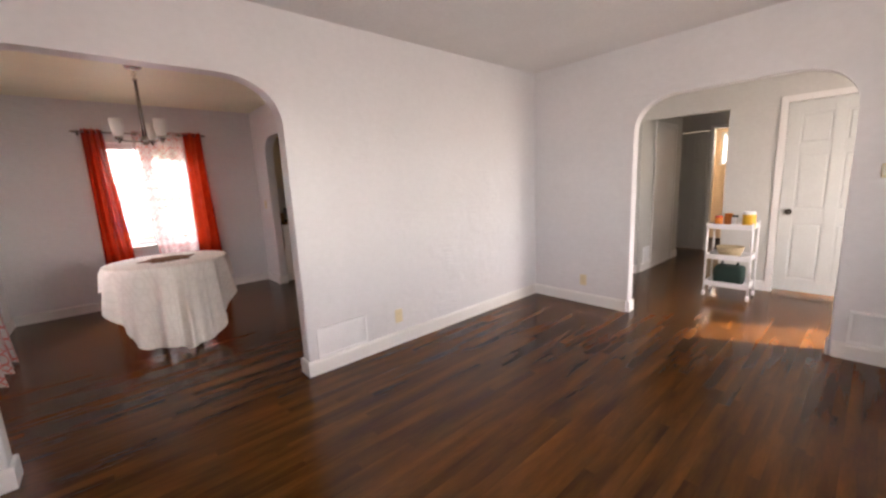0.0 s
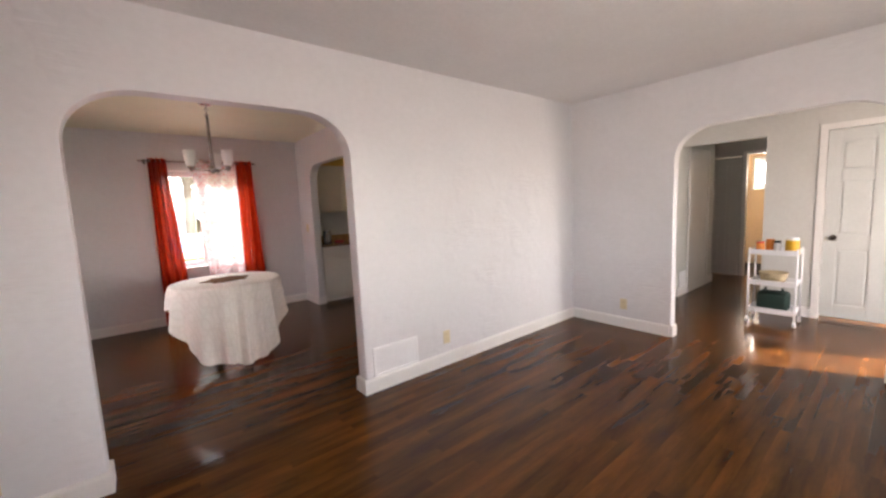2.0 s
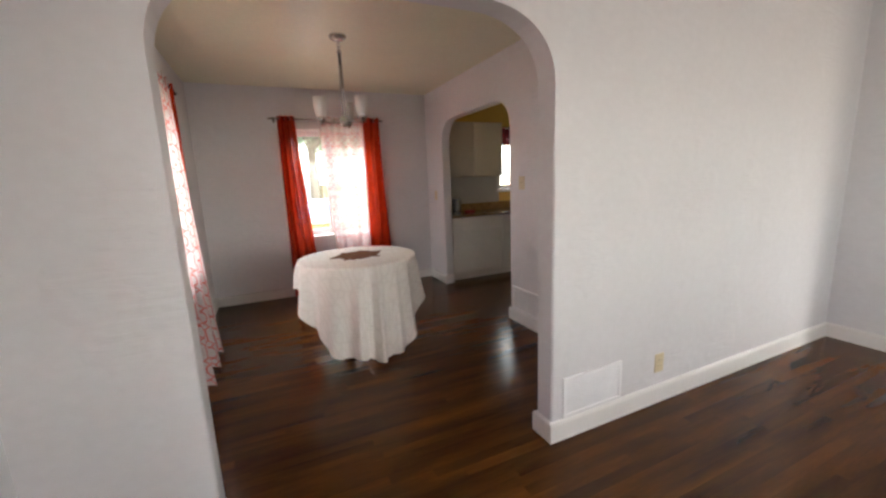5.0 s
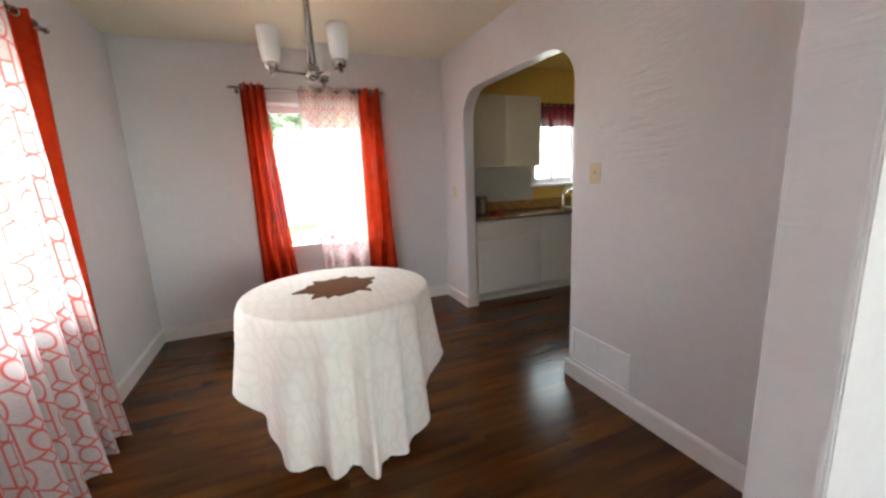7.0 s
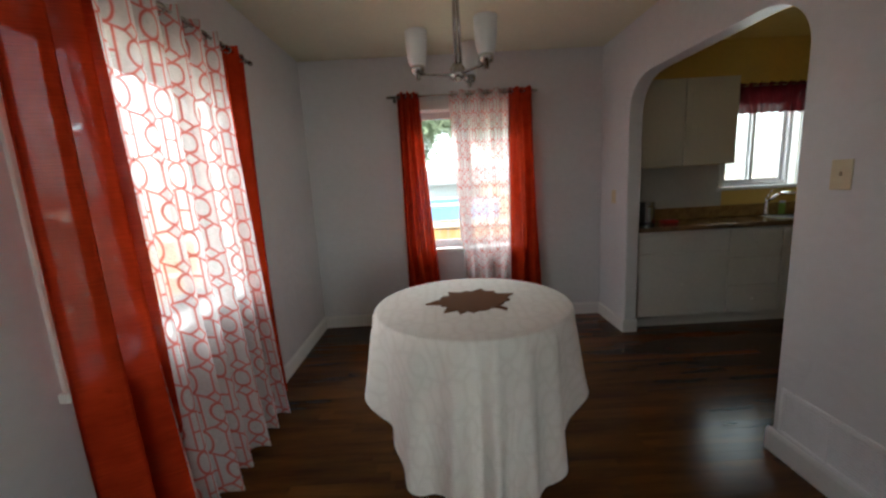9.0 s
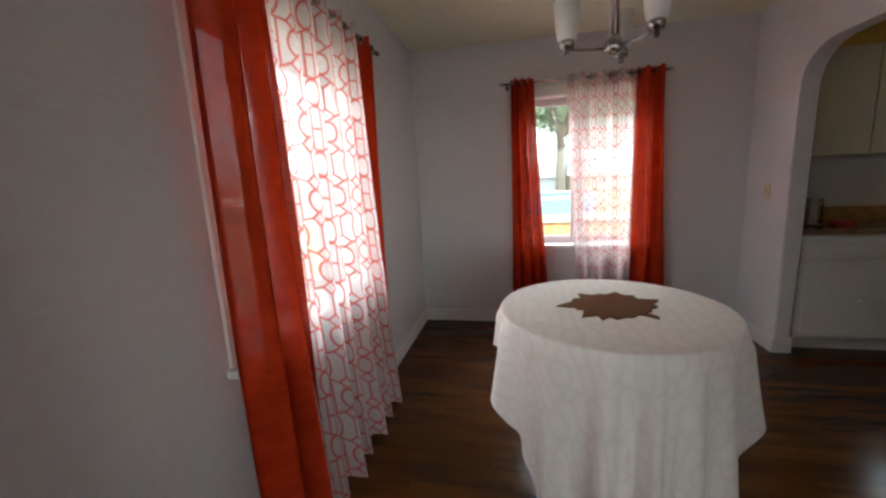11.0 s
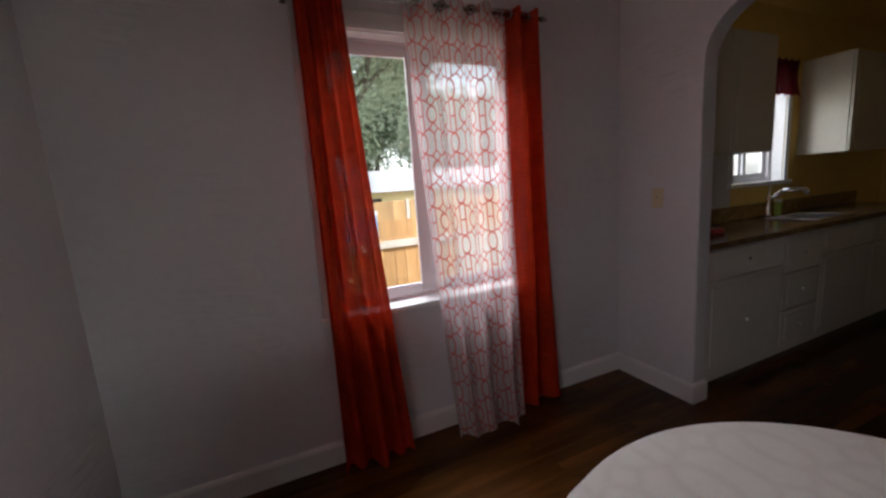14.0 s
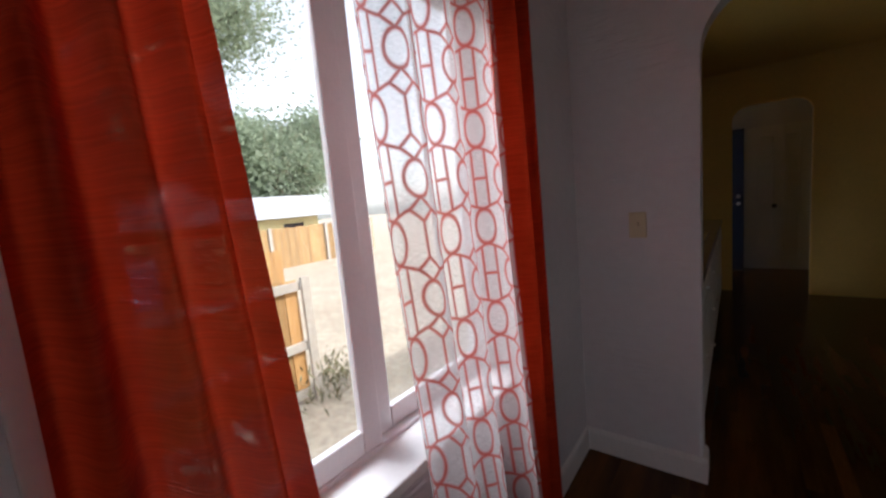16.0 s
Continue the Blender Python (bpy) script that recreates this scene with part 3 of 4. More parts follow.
def window(name, m, u0, u1, z0, z1, depth, mull, casing=0.055, s=0.036, f=0.035, lap=0.012):
    """A sliding window in its opening: casing, stool, frame, two sashes with glass."""
    w = thing(name, m @ Vector(((u0 + u1) / 2, 0, z0)), kind="structure")
    c = casing
    bm = bmesh.new()
    box(bm, u0 - c, u0, -0.012, 0.004, z0, z1 + c, 0.003, m), box(bm, u1, u1 + c, -0.012, 0.004, z0, z1 + c, 0.003, m), box(bm, u0, u1, -0.012, 0.004, z1, z1 + c, 0.003, m)
    part("casing", bm, TRIM, w)
    bm = bmesh.new()
    box(bm, u0, u0 + 0.006, 0.004, depth - 0.06, z0 + 0.004, z1, 0, m), box(bm, u1 - 0.006, u1, 0.004, depth - 0.06, z0 + 0.004, z1, 0, m), box(bm, u0 + 0.006, u1 - 0.006, 0.004, depth - 0.06, z1 - 0.006, z1, 0, m)
    part("jamb", bm, TRIM, w)
    part("window_sill", boxed(u0 - c - 0.015, u1 + c + 0.015, -0.04, depth - 0.03, z0 - 0.028, z0 + 0.004, 0.006, m), TRIM, w)
    y0, y1 = depth - 0.06, depth - 0.005
    bm = bmesh.new()
    box(bm, u0, u0 + f, y0, y1, z0, z1, 0.003, m), box(bm, u1 - f, u1, y0, y1, z0, z1, 0.003, m), box(bm, u0 + f, u1 - f, y0, y1, z1 - f, z1, 0.003, m), box(bm, u0 + f, u1 - f, y0, y1, z0, z0 + f, 0.003, m)
    part("window_frame", bm, VINYL, w)
    for a, b, d0, d1 in ((u0 + f, mull + s / 2 + lap, y0 + 0.004, y0 + 0.026), (mull - s / 2 - lap, u1 - f, y0 + 0.028, y0 + 0.05)):
        bm = bmesh.new()
        lo, hi = z0 + f, z1 - f
        box(bm, a, a + s, d0, d1, lo, hi, 0.004, m), box(bm, b - s, b, d0, d1, lo, hi, 0.004, m), box(bm, a + s, b - s, d0, d1, hi - s, hi, 0.004, m), box(bm, a + s, b - s, d0, d1, lo, lo + s, 0.004, m)
        sash = part("sash", bm, VINYL, w)
        pane = part("pane", boxed(a + s, b - s, d0 + 0.009, d0 + 0.013, lo + s, hi - s, 0, m), GLASS, sash)
        pane.visible_shadow = False
    return w


window("window_1", dnorth, -0.957, 0.13, 0.745, 2.05, 0.15, -0.433, casing=0.078, s=0.06, f=0.015, lap=-0.030)
window("window_2", dwest, 1.115, 2.23, 0.80, 2.03, 0.235, 1.67)
window("window_3", west, -2.9, -1.2, 0.80, 2.02, 0.15, -2.1)
window("window_4", dnorth, 2.06, 2.76, 1.19, 2.04, 0.15, 2.38)
# Unseen window, added to let the south fill lamp in.
window("added_window_south", south, -0.05, 1.85, 0.80, 2.10, 0.15, 0.9)
window("window_6", beast, -1.10, -0.56, 1.50, 2.06, 0.12, -0.83, 0.04)

# ---- curtains ----


def drape(m, u0, u1, z0, z1, folds, amp, off, flare=(0.0, 0.0), seed=0, nv=46, gather=1.6, hem=0.0, kick=0.0, tall=1.0):
    """A hanging panel: even waves at the rod that loosen towards the hem. UV in metres of cloth."""
    rnd = random.Random(seed)
    nu = int(folds * 16)
    ph = [rnd.uniform(0, 6.28) for _ in range(6)]
    bm = bmesh.new()
    uvl = bm.loops.layers.uv.new("UVMap")
    rows, tex = [], []
    for j in range(nv + 1):
        t = j / nv
        z = z1 + (z0 - z1) * t
        row, tr = [], []
        for i in range(nu + 1):
            s = i / nu
            s += 0.022 * math.sin(2 * math.pi * 1.4 * s + ph[5]) * math.sin(math.pi * s)
            drift = 0.35 * math.sin(2.1 * t + ph[0]) * t + 0.25 * math.sin(5 * s + ph[1]) * t
            crest = math.sin(2 * math.pi * folds * s + drift * 2.2)
            wave = math.copysign(abs(crest) ** 0.8, crest) * (1 - 0.25 * t) + 0.45 * t * math.sin(2 * math.pi * folds * 0.53 * s + ph[2] + 0.8 * t)
            a, b = u0 + flare[0] * t ** 1.3, u1 + flare[1] * t ** 1.3
            u = a + (b - a) * s + 0.010 * t * math.sin(7 * s + ph[3] + 3 * t)
            d = off - kick * t * t + amp * (1 + 0.5 * t) * wave + 0.012 * t * math.sin(3 * t + ph[4])
            zz = z + hem * t * math.sin(2 * math.pi * folds * s + ph[5]) - (0.006 * math.cos(4 * math.pi * folds * s) if j == 0 else 0)
            row.append(bm.verts.new(m @ Vector((u, min(d, -0.012), zz))))
            tr.append(((u0 + (u1 - u0) * s) * gather, z * tall))
        rows.append(row), tex.append(tr)
    for j in range(nv):
        for i in range(nu):
            f = bm.faces.new((rows[j][i], rows[j][i + 1], rows[j + 1][i + 1], rows[j + 1][i]))
            f.smooth = True
            for lp, (jj, ii) in zip(f.loops, ((j, i), (j, i + 1), (j + 1, i + 1), (j + 1, i))):
                lp[uvl].uv = tex[jj][ii]
    return bm


def curtain(m, u0, u1, z0, rod_z, folds, amp, off, material, label, group, **kw):
    c = thing("curtain", m @ Vector(((u0 + u1) / 2, off, z0)), label, "curtain", group)
    part("panel", drape(m, u0, u1, z0, rod_z + 0.035, folds, amp, off, **kw), material, c, smooth=True)
    along = m.to_3x3() @ Vector((1, 0, 0))
    for k in range(int(folds * 2)):
        u = u0 + (u1 - u0) * (k + 0.5) / (folds * 2)
        part("grommet", ring(bmesh.new(), m @ Vector((u, off, rod_z)), along + (m.to_3x3() @ Vector((0, 0.8 * (-1) ** k, 0))), 0.021, 0.0045), NICKEL, c, smooth=True)
    return c


def curtain_rod(m, u0, u1, z, off, brackets, group=""):
    r = thing("curtain_rod", m @ Vector(((u0 + u1) / 2, off, z)), "slim brushed nickel curtain rod on wall brackets", "curtain rod", group)
    part("rod", tube(bmesh.new(), m @ Vector((u0, off, z)), m @ Vector((u1, off, z)), 0.009), NICKEL, r, smooth=True)
    for u, s in ((u0, -1), (u1, 1)):
        bm = bmesh.new()
        tube(bm, m @ Vector((u, off, z)), m @ Vector((u + s * 0.012, off, z)), 0.013)
        tube(bm, m @ Vector((u + s * 0.012, off, z)), m @ Vector((u + s * 0.045, off, z)), 0.016, 0.008)
        part("finial", bm, NICKEL, r)
    for u in brackets:
        bm = bmesh.new()
        box(bm, u - 0.014, u + 0.014, -0.006, 0.0, z - 0.035, z + 0.03, 0.002, m)
        box(bm, u - 0.005, u + 0.005, off + 0.002, -0.006, z - 0.016, z - 0.009, 0, m)
        part("bracket", bm, NICKEL, r)
    return r


REDLAB = "deep red linen curtain panel hung by metal grommets"
SHLAB = "white sheer curtain printed with a coral trellis pattern"
curtain_rod(dnorth, -1.065, 0.205, 2.155, -0.085, (-1.045, 0.18))
curtain(dnorth, -1.015, -0.82, 0.012, 2.155, 3.5, 0.036, -0.085, RED, REDLAB, "curtains of the north window", flare=(0.0, 0.15), seed=1, gather=2.0, kick=0.02)
curtain(dnorth, -0.555, -0.01, 0.022, 2.155, 3.5, 0.028, -0.085, SHEER, SHLAB, "curtains of the north window", flare=(0.125, -0.03), seed=2, gather=2.1, tall=1.15, hem=0.018, kick=0.11)
curtain(dnorth, -0.02, 0.195, 0.015, 2.155, 2.0, 0.028, -0.085, RED, REDLAB, "curtains of the north window", flare=(-0.01, 0.09), seed=3, gather=2.0)
curtain_rod(dwest, 0.98, 2.46, 2.165, -0.09, (1.0, 2.43))
curtain(dwest, 1.005, 1.31, 0.02, 2.165, 2.5, 0.045, -0.115, RED, REDLAB, "curtains of the dining room side window", flare=(0.0, 0.09), seed=4, gather=2.6)
curtain(dwest, 1.22, 2.20, 0.03, 2.165, 6.5, 0.036, -0.078, SHEER, SHLAB, "curtains of the dining room side window", flare=(0.07, 0.06), seed=5, gather=2.0, hem=0.022, kick=0.09)
curtain(dwest, 2.18, 2.41, 0.015, 2.165, 1.5, 0.026, -0.085, RED, REDLAB, "curtains of the dining room side window", flare=(0.0, 0.02), seed=6, gather=2.0)
curtain_rod(west, -3.12, -1.16, 2.28, -0.09, (-3.08, -1.18))
curtain(west, -1.42, -1.215, 0.015, 2.28, 2.0, 0.028, -0.105, RED, REDLAB, "curtains of the living room window", seed=7, gather=2.0)
curtain(west, -2.84, -1.38, 0.03, 2.28, 7.0, 0.030, -0.072, SHEER, SHLAB, "curtains of the living room window", seed=8, gather=1.8, hem=0.012)
curtain(west, -3.08, -2.83, 0.015, 2.28, 2.0, 0.028, -0.09, RED, REDLAB, "curtains of the living room window", seed=9, gather=2.0)

# ---- dining room ----
TX, TY, TZ, TR = -0.555, 1.846, 0.765, 0.495


def tablecloth():
    """A large cloth over a round table: flat top, rounded edge, deep uneven folds, hem longer to the south and east."""
    c = thing("tablecloth", (TX, TY, TZ), "ivory damask tablecloth draped in folds over a round table", "tablecloth")
    bm = bmesh.new()
    uvl = bm.loops.layers.uv.new("UVMap")
    na, nr, nd = 420, 10, 44
    rnd = random.Random(11)
    ph = [rnd.uniform(0, 6.28) for _ in range(6)]
    rings = []
    for r, z in [(TR * k / nr, 0.004) for k in range(1, nr)] + [(TR - 0.012, 0.004), (TR - 0.003, 0.0025), (TR + 0.002, -0.003)]:
        rings.append([bm.verts.new((TX + r * math.cos(2 * math.pi * i / na), TY + r * math.sin(2 * math.pi * i / na), TZ + z)) for i in range(na)])
    for k in range(1, nd + 1):
        t = k / nd
        row = []
        for i in range(na):
            a = 2 * math.pi * i / na
            drop = 0.225 + 0.53 * max(0.0, math.cos(a + math.radians(92))) ** 1.4 + 0.034 * math.sin(5 * a + 0.7) + 0.014 * math.sin(11 * a)
            drop = min(drop, 0.748)
            h = t * drop
            turn = 8 * a + 0.9 * math.sin(2 * a + ph[0]) + 0.6 * math.sin(3 * a + ph[1]) + 0.30 * t * math.sin(3 * a + ph[2])
            ridge = (0.5 + 0.5 * math.cos(2 * turn)) ** 1.7
            small = math.sin(29 * a + ph[3] + 1.5 * math.sin(4 * a)) * 0.5 + math.sin(19 * a + ph[4]) * 0.5
            depth = 0.75 + 0.35 * math.sin(5 * a + ph[5])
            fold = (1.5 * ridge - 0.50) * depth + 0.20 * small
            out = TR + 0.004 + 0.006 * min(1.0, h / 0.05) + 0.016 * max(-0.5, fold) * min(1.0, h / 0.05) + h * (0.045 + 0.115 * max(-0.5, fold))
            h -= 0.034 * t * max(0.0, fold) * min(1.0, h / 0.5)
            row.append(bm.verts.new((TX + out * math.cos(a), TY + out * math.sin(a), TZ - 0.006 - h)))
        rings.append(row)
    mid = bm.verts.new((TX, TY, TZ + 0.004))
    for i in range(na):
        bm.faces.new((mid, rings[0][i], rings[0][(i + 1) % na]))
    for a, b in zip(rings, rings[1:]):
        for i in range(na):
            bm.faces.new((a[i], a[(i + 1) % na], b[(i + 1) % na], b[i]))
    for f in bm.faces:
        for lp in f.loops:
            v = lp.vert.co
            away = math.hypot(v.x - TX, v.y - TY)
            far = min(away, TR) + max(0.0, TZ - v.z)
            lp[uvl].uv = ((v.x - TX) / max(away, 1e-4) * far, (v.y - TY) / max(away, 1e-4) * far)
    part("cloth", bm, LINEN, c, smooth=True)
    return c


tablecloth()
table = thing("round_table", (TX, TY, 0), "round dining table hidden under an ivory cloth", "table")
part("tabletop", lathe(bmesh.new(), [(0.0, 0.0), (0.475, 0.0), (0.48, -0.006), (0.48, -0.022), (0.475, -0.028), (0.0, -0.028)], (TX, TY, TZ - 0.002), 64), PLANKS, table, smooth=False)
for k in range(4):
    a = math.pi / 4 + k * math.pi / 2
    part("leg", tube(bmesh.new(), (TX + 0.20 * math.cos(a), TY + 0.20 * math.sin(a), 0), (TX + 0.18 * math.cos(a), TY + 0.18 * math.sin(a), TZ - 0.03), 0.02, 0.03), PLANKS, table)


def leaf_mat():
    """A felt centrepiece cut like a maple leaf."""
    lobes = [(-172, 0.238), (-162, 0.160), (-155, 0.172), (-146, 0.148), (-130, 0.226), (-118, 0.168), (-109, 0.214), (-101, 0.165), (-92, 0.192), (-80, 0.168), (-70, 0.175), (-56, 0.160), (-52, 0.165), (-49, 0.238), (-44, 0.225),
             (-40, 0.162), (-28, 0.178), (-17, 0.172), (-8, 0.200), (4, 0.188), (18, 0.245), (31, 0.168), (45, 0.198), (57, 0.172), (70, 0.212), (84, 0.150), (95, 0.168), (108, 0.148), (125, 0.200), (140, 0.142), (152, 0.168), (168, 0.165)]
    bm = bmesh.new()
    pts = []
    for (a, r), (b, q) in zip(lobes, lobes[1:] + [(188, 0.238)]):
        for s in (0.0, 0.3, 0.65):
            k = math.radians(a + (b - a) * s)
            rr = r + (q - r) * (s ** 0.75 if q < r else s ** 1.4)
            pts.append((-0.556 + rr * math.cos(k), 1.862 + rr * math.sin(k)))
    prism(bm, [(x, y) for x, y in pts], 0.006, Matrix(((1, 0, 0, 0), (0, 0, 1, 0), (0, 1, 0, TZ + 0.005), (0, 0, 0, 1))))
    ob = part("centerpiece_mat", bm, LEAF_FELT)
    return tagged(ob, "brown felt maple leaf mat lying on the tablecloth", "table mat")


leaf_mat()

CX, CY = -0.575, 1.83


def chandelier():
    c = thing("chandelier", (CX, CY, 1.87), "brushed nickel chandelier with three white glass shades", "chandelier")
    part("canopy", lathe(bmesh.new(), [(0.0, 0.0), (0.065, 0.0), (0.065, -0.012), (0.05, -0.024), (0.018, -0.03), (0.0, -0.03)], (CX, CY, H - 0.001), 32), NICKEL, c, smooth=True)
    chain = part("chain", ring(ring(ring(bmesh.new(), (CX, CY, H - 0.045), (1, 0, 0), 0.014, 0.003), (CX, CY, H - 0.068), (0, 1, 0), 0.014, 0.003), (CX, CY, H - 0.091), (1, 0, 0), 0.014, 0.003), NICKEL, c, smooth=True)
    part("loop", lathe(bmesh.new(), [(0.0, 0.0), (0.012, 0.0), (0.02, -0.015), (0.012, -0.03), (0.0, -0.03)], (CX, CY, H - 0.103), 16), NICKEL, c, smooth=True)
    for dx, dy in ((0.012, 0.0), (-0.006, 0.0104), (-0.006, -0.0104)):
        part("stem", tube(bmesh.new(), (CX + dx * 0.6, CY + dy * 0.6, H - 0.13), (CX + dx * 1.4, CY + dy * 1.4, 1.88), 0.007), NICKEL, c, smooth=True)
    part("hub", lathe(bmesh.new(), [(0.0, 0.05), (0.022, 0.05), (0.034, 0.03), (0.040, 0.0), (0.034, -0.016), (0.012, -0.028), (0.0, -0.03)], (CX, CY, 1.868), 24), NICKEL, c, smooth=True)
    for ang in (188, -52, 68):
        a = math.radians(ang)
        ux, uy = math.cos(a), math.sin(a)
        arm = tube(bmesh.new(), (CX + 0.03 * ux, CY + 0.03 * uy, 1.868), (CX + 0.175 * ux, CY + 0.175 * uy, 1.872), 0.006)
        part("arm", arm, NICKEL, c, smooth=True)
        at = (CX + 0.185 * ux, CY + 0.185 * uy, 1.885)
        part("cup", lathe(bmesh.new(), [(0.0, -0.035), (0.011, -0.035), (0.012, -0.012), (0.028, -0.008), (0.031, 0.012), (0.027, 0.03), (0.0, 0.03)], at, 24), NICKEL, c, smooth=True)
        shade = part("shade", lathe(bmesh.new(), [(0.026, 0.02), (0.036, 0.028), (0.043, 0.06), (0.048, 0.11), (0.050, 0.17), (0.047, 0.17), (0.045, 0.11), (0.040, 0.06), (0.033, 0.032), (0.0, 0.028)], at, 32), FROST, c, "frosted white glass shade", smooth=True)
        part("bulb", lathe(bmesh.new(), [(0.0, 0.03), (0.013, 0.03), (0.014, 0.06), (0.024, 0.09), (0.022, 0.115), (0.0, 0.13)], at, 16), FROST, shade, smooth=True)
    return c


chandelier()


def wall_vent(m, u0, u1, z0, z1, halves=1, label="white painted steel wall register above the baseboard"):
    v = thing("wall_vent", m @ Vector(((u0 + u1) / 2, 0, z0)), label, "vent")
    f = 0.02
    part("backing", boxed(u0 + 0.004, u1 - 0.004, -0.004, 0.0, z0 + 0.004, z1 - 0.004, 0, m), VENT_BACK, v)
    bm = bmesh.new()
    box(bm, u0, u1, -0.012, 0, z1 - f, z1, 0.002, m), box(bm, u0, u1, -0.012, 0, z0, z0 + f, 0.002, m)
    box(bm, u0, u0 + f, -0.012, 0, z0 + f, z1 - f, 0.002, m), box(bm, u1 - f, u1, -0.012, 0, z0 + f, z1 - f, 0.002, m)
    if halves > 1:
        mid = (u0 + u1) / 2
        box(bm, mid - 0.006, mid + 0.006, -0.013, 0, z0 + f, z1 - f, 0.002, m)
    part("frame", bm, VENT_PAINT, v)
    n = int((z1 - z0 - 2 * f) / 0.0125)
    for k in range(n):
        z = z0 + f + (k + 0.5) * (z1 - z0 - 2 * f) / n
        tilt = Matrix.Translation((0, -0.006, z)) @ Matrix.Rotation(radians(-58), 4, "X") @ Matrix.Translation((0, 0.006, -z))
        part("slat", boxed(u0 + f, u1 - f, -0.0125, 0.0005, z - 0.0012, z + 0.0012, 0, m @ tilt), VENT_PAINT, v)
    return v


def plate(m, u, z, kind, w=0.072, h=0.116):
    p = thing("outlet" if kind == "outlet" else "light_switch", m @ Vector((u, 0, z)), "almond plastic electrical outlet on the wall" if kind == "outlet" else "almond plastic light switch plate on the wall", "outlet" if kind == "outlet" else "light switch")
    part("plate", boxed(u - w / 2, u + w / 2, -0.006, 0, z - h / 2, z + h / 2, 0.0025, m), ALMOND, p)
    if kind == "outlet":
        for dz in (-0.02, 0.02):
            s = part("socket", boxed(u - 0.016, u + 0.016, -0.008, -0.006, z + dz - 0.013, z + dz + 0.013, 0.001, m), ALMOND, p)
            for du in (-0.006, 0.006):
                part("slot", boxed(u + du - 0.0012, u + du + 0.0012, -0.0085, -0.008, z + dz - 0.004, z + dz + 0.004, 0, m), DARK, s)
    else:
        n = 2 if w > 0.1 else 1
        for k in range(n):
            du = (k - (n - 1) / 2) * 0.046
            part("toggle", boxed(u + du - 0.005, u + du + 0.005, -0.017, -0.006, z - 0.004, z + 0.012, 0.001, m), ALMOND, p)
    return p


wall_vent(north, 0.085, 0.505, 0.118, 0.348)
plate(north, 0.825, 0.255, "outlet")
plate(north, -1.885, 0.24, "outlet")
wall_vent(deast, 1.13, 1.585, 0.118, 0.35, 2)
plate(deast, 1.438, 1.33, "switch", 0.08)
plate(deast, 3.375, 1.178, "switch")
wall_vent(east, 2.62, 2.985, 0.12, 0.36, 2)
plate(east, 3.09, 0.26, "outlet")
plate(east, 0.62, 0.26, "outlet")
th = thing("thermostat", east @ Vector((2.70, 0, 1.33)), "small ivory plastic wall thermostat", "thermostat")
part("body", boxed(2.672, 2.728, -0.022, 0, 1.275, 1.365, 0.006, east), ALMOND, th)
part("cover", boxed(2.678, 2.722, -0.027, -0.0215, 1.29, 1.355, 0.003, east), IVORY, th)

# ---- hall and corridor ----


def six_panel_door(m, u0, u1, z1, knob_u, material=TRIM, label="white six-panel interior door, closed", foot=0.012, name="door_1"):
    """A closed panelled door: leaf with raised panels, knob with rose. m takes (u, d, z), d away from the viewer."""
    door = thing(name, m @ Vector(((u0 + u1) / 2, 0, 0)), label, "door")
    leaf = bmesh.new()
    st, w = 0.105, u1 - u0
    mid = (u0 + u1) / 2
    rows_z = ((0.18, 0.78), (0.93, z1 - 0.52), (z1 - 0.42, z1 - 0.12))
    box(leaf, u0, u1, 0.012, 0.035, foot, z1, 0.0, m)
    for a, b in ((u0, u0 + st), (mid - 0.045, mid + 0.045), (u1 - st, u1)):
        box(leaf, a, b, 0.0, 0.012, foot, z1, 0.002, m)
    prev = foot
    for lo, hi in rows_z + ((z1, z1),):
        for a, b in ((u0 + st, mid - 0.045), (mid + 0.045, u1 - st)):
            box(leaf, a, b, 0.0, 0.012, prev, lo, 0.002, m)
        prev = hi
    lf = part("leaf", leaf, material, door)
    for lo, hi in rows_z:
        for a, b in ((u0 + st, mid - 0.045), (mid + 0.045, u1 - st)):
            part("panel", boxed(a + 0.022, b - 0.022, 0.004, 0.016, lo + 0.022, hi - 0.022, 0.005, m), material, lf)
    k = bmesh.new()
    tube(k, m @ Vector((knob_u, 0.0, 0.90)), m @ Vector((knob_u, -0.008, 0.90)), 0.030)
    tube(k, m @ Vector((knob_u, -0.008, 0.90)), m @ Vector((knob_u, -0.035, 0.90)), 0.012)
    tube(k, m @ Vector((knob_u, -0.032, 0.90)), m @ Vector((knob_u, -0.050, 0.90)), 0.022, 0.029)
    tube(k, m @ Vector((knob_u, -0.050, 0.90)), m @ Vector((knob_u, -0.062, 0.90)), 0.029, 0.020)
    part("knob", k, BRASS_DARK, door, "dark bronze door knob", smooth=False)
    return door


def door_casing(m, u0, u1, z1, w=0.062):
    bm = bmesh.new()
    box(bm, u0 - w, u0, -0.014, 0.0, 0, z1 + w, 0.003, m), box(bm, u1, u1 + w, -0.014, 0.0, 0, z1 + w, 0.003, m), box(bm, u0, u1, -0.014, 0.0, z1, z1 + w, 0.003, m)
    return tagged(part("trim", bm, TRIM), kind="structure")


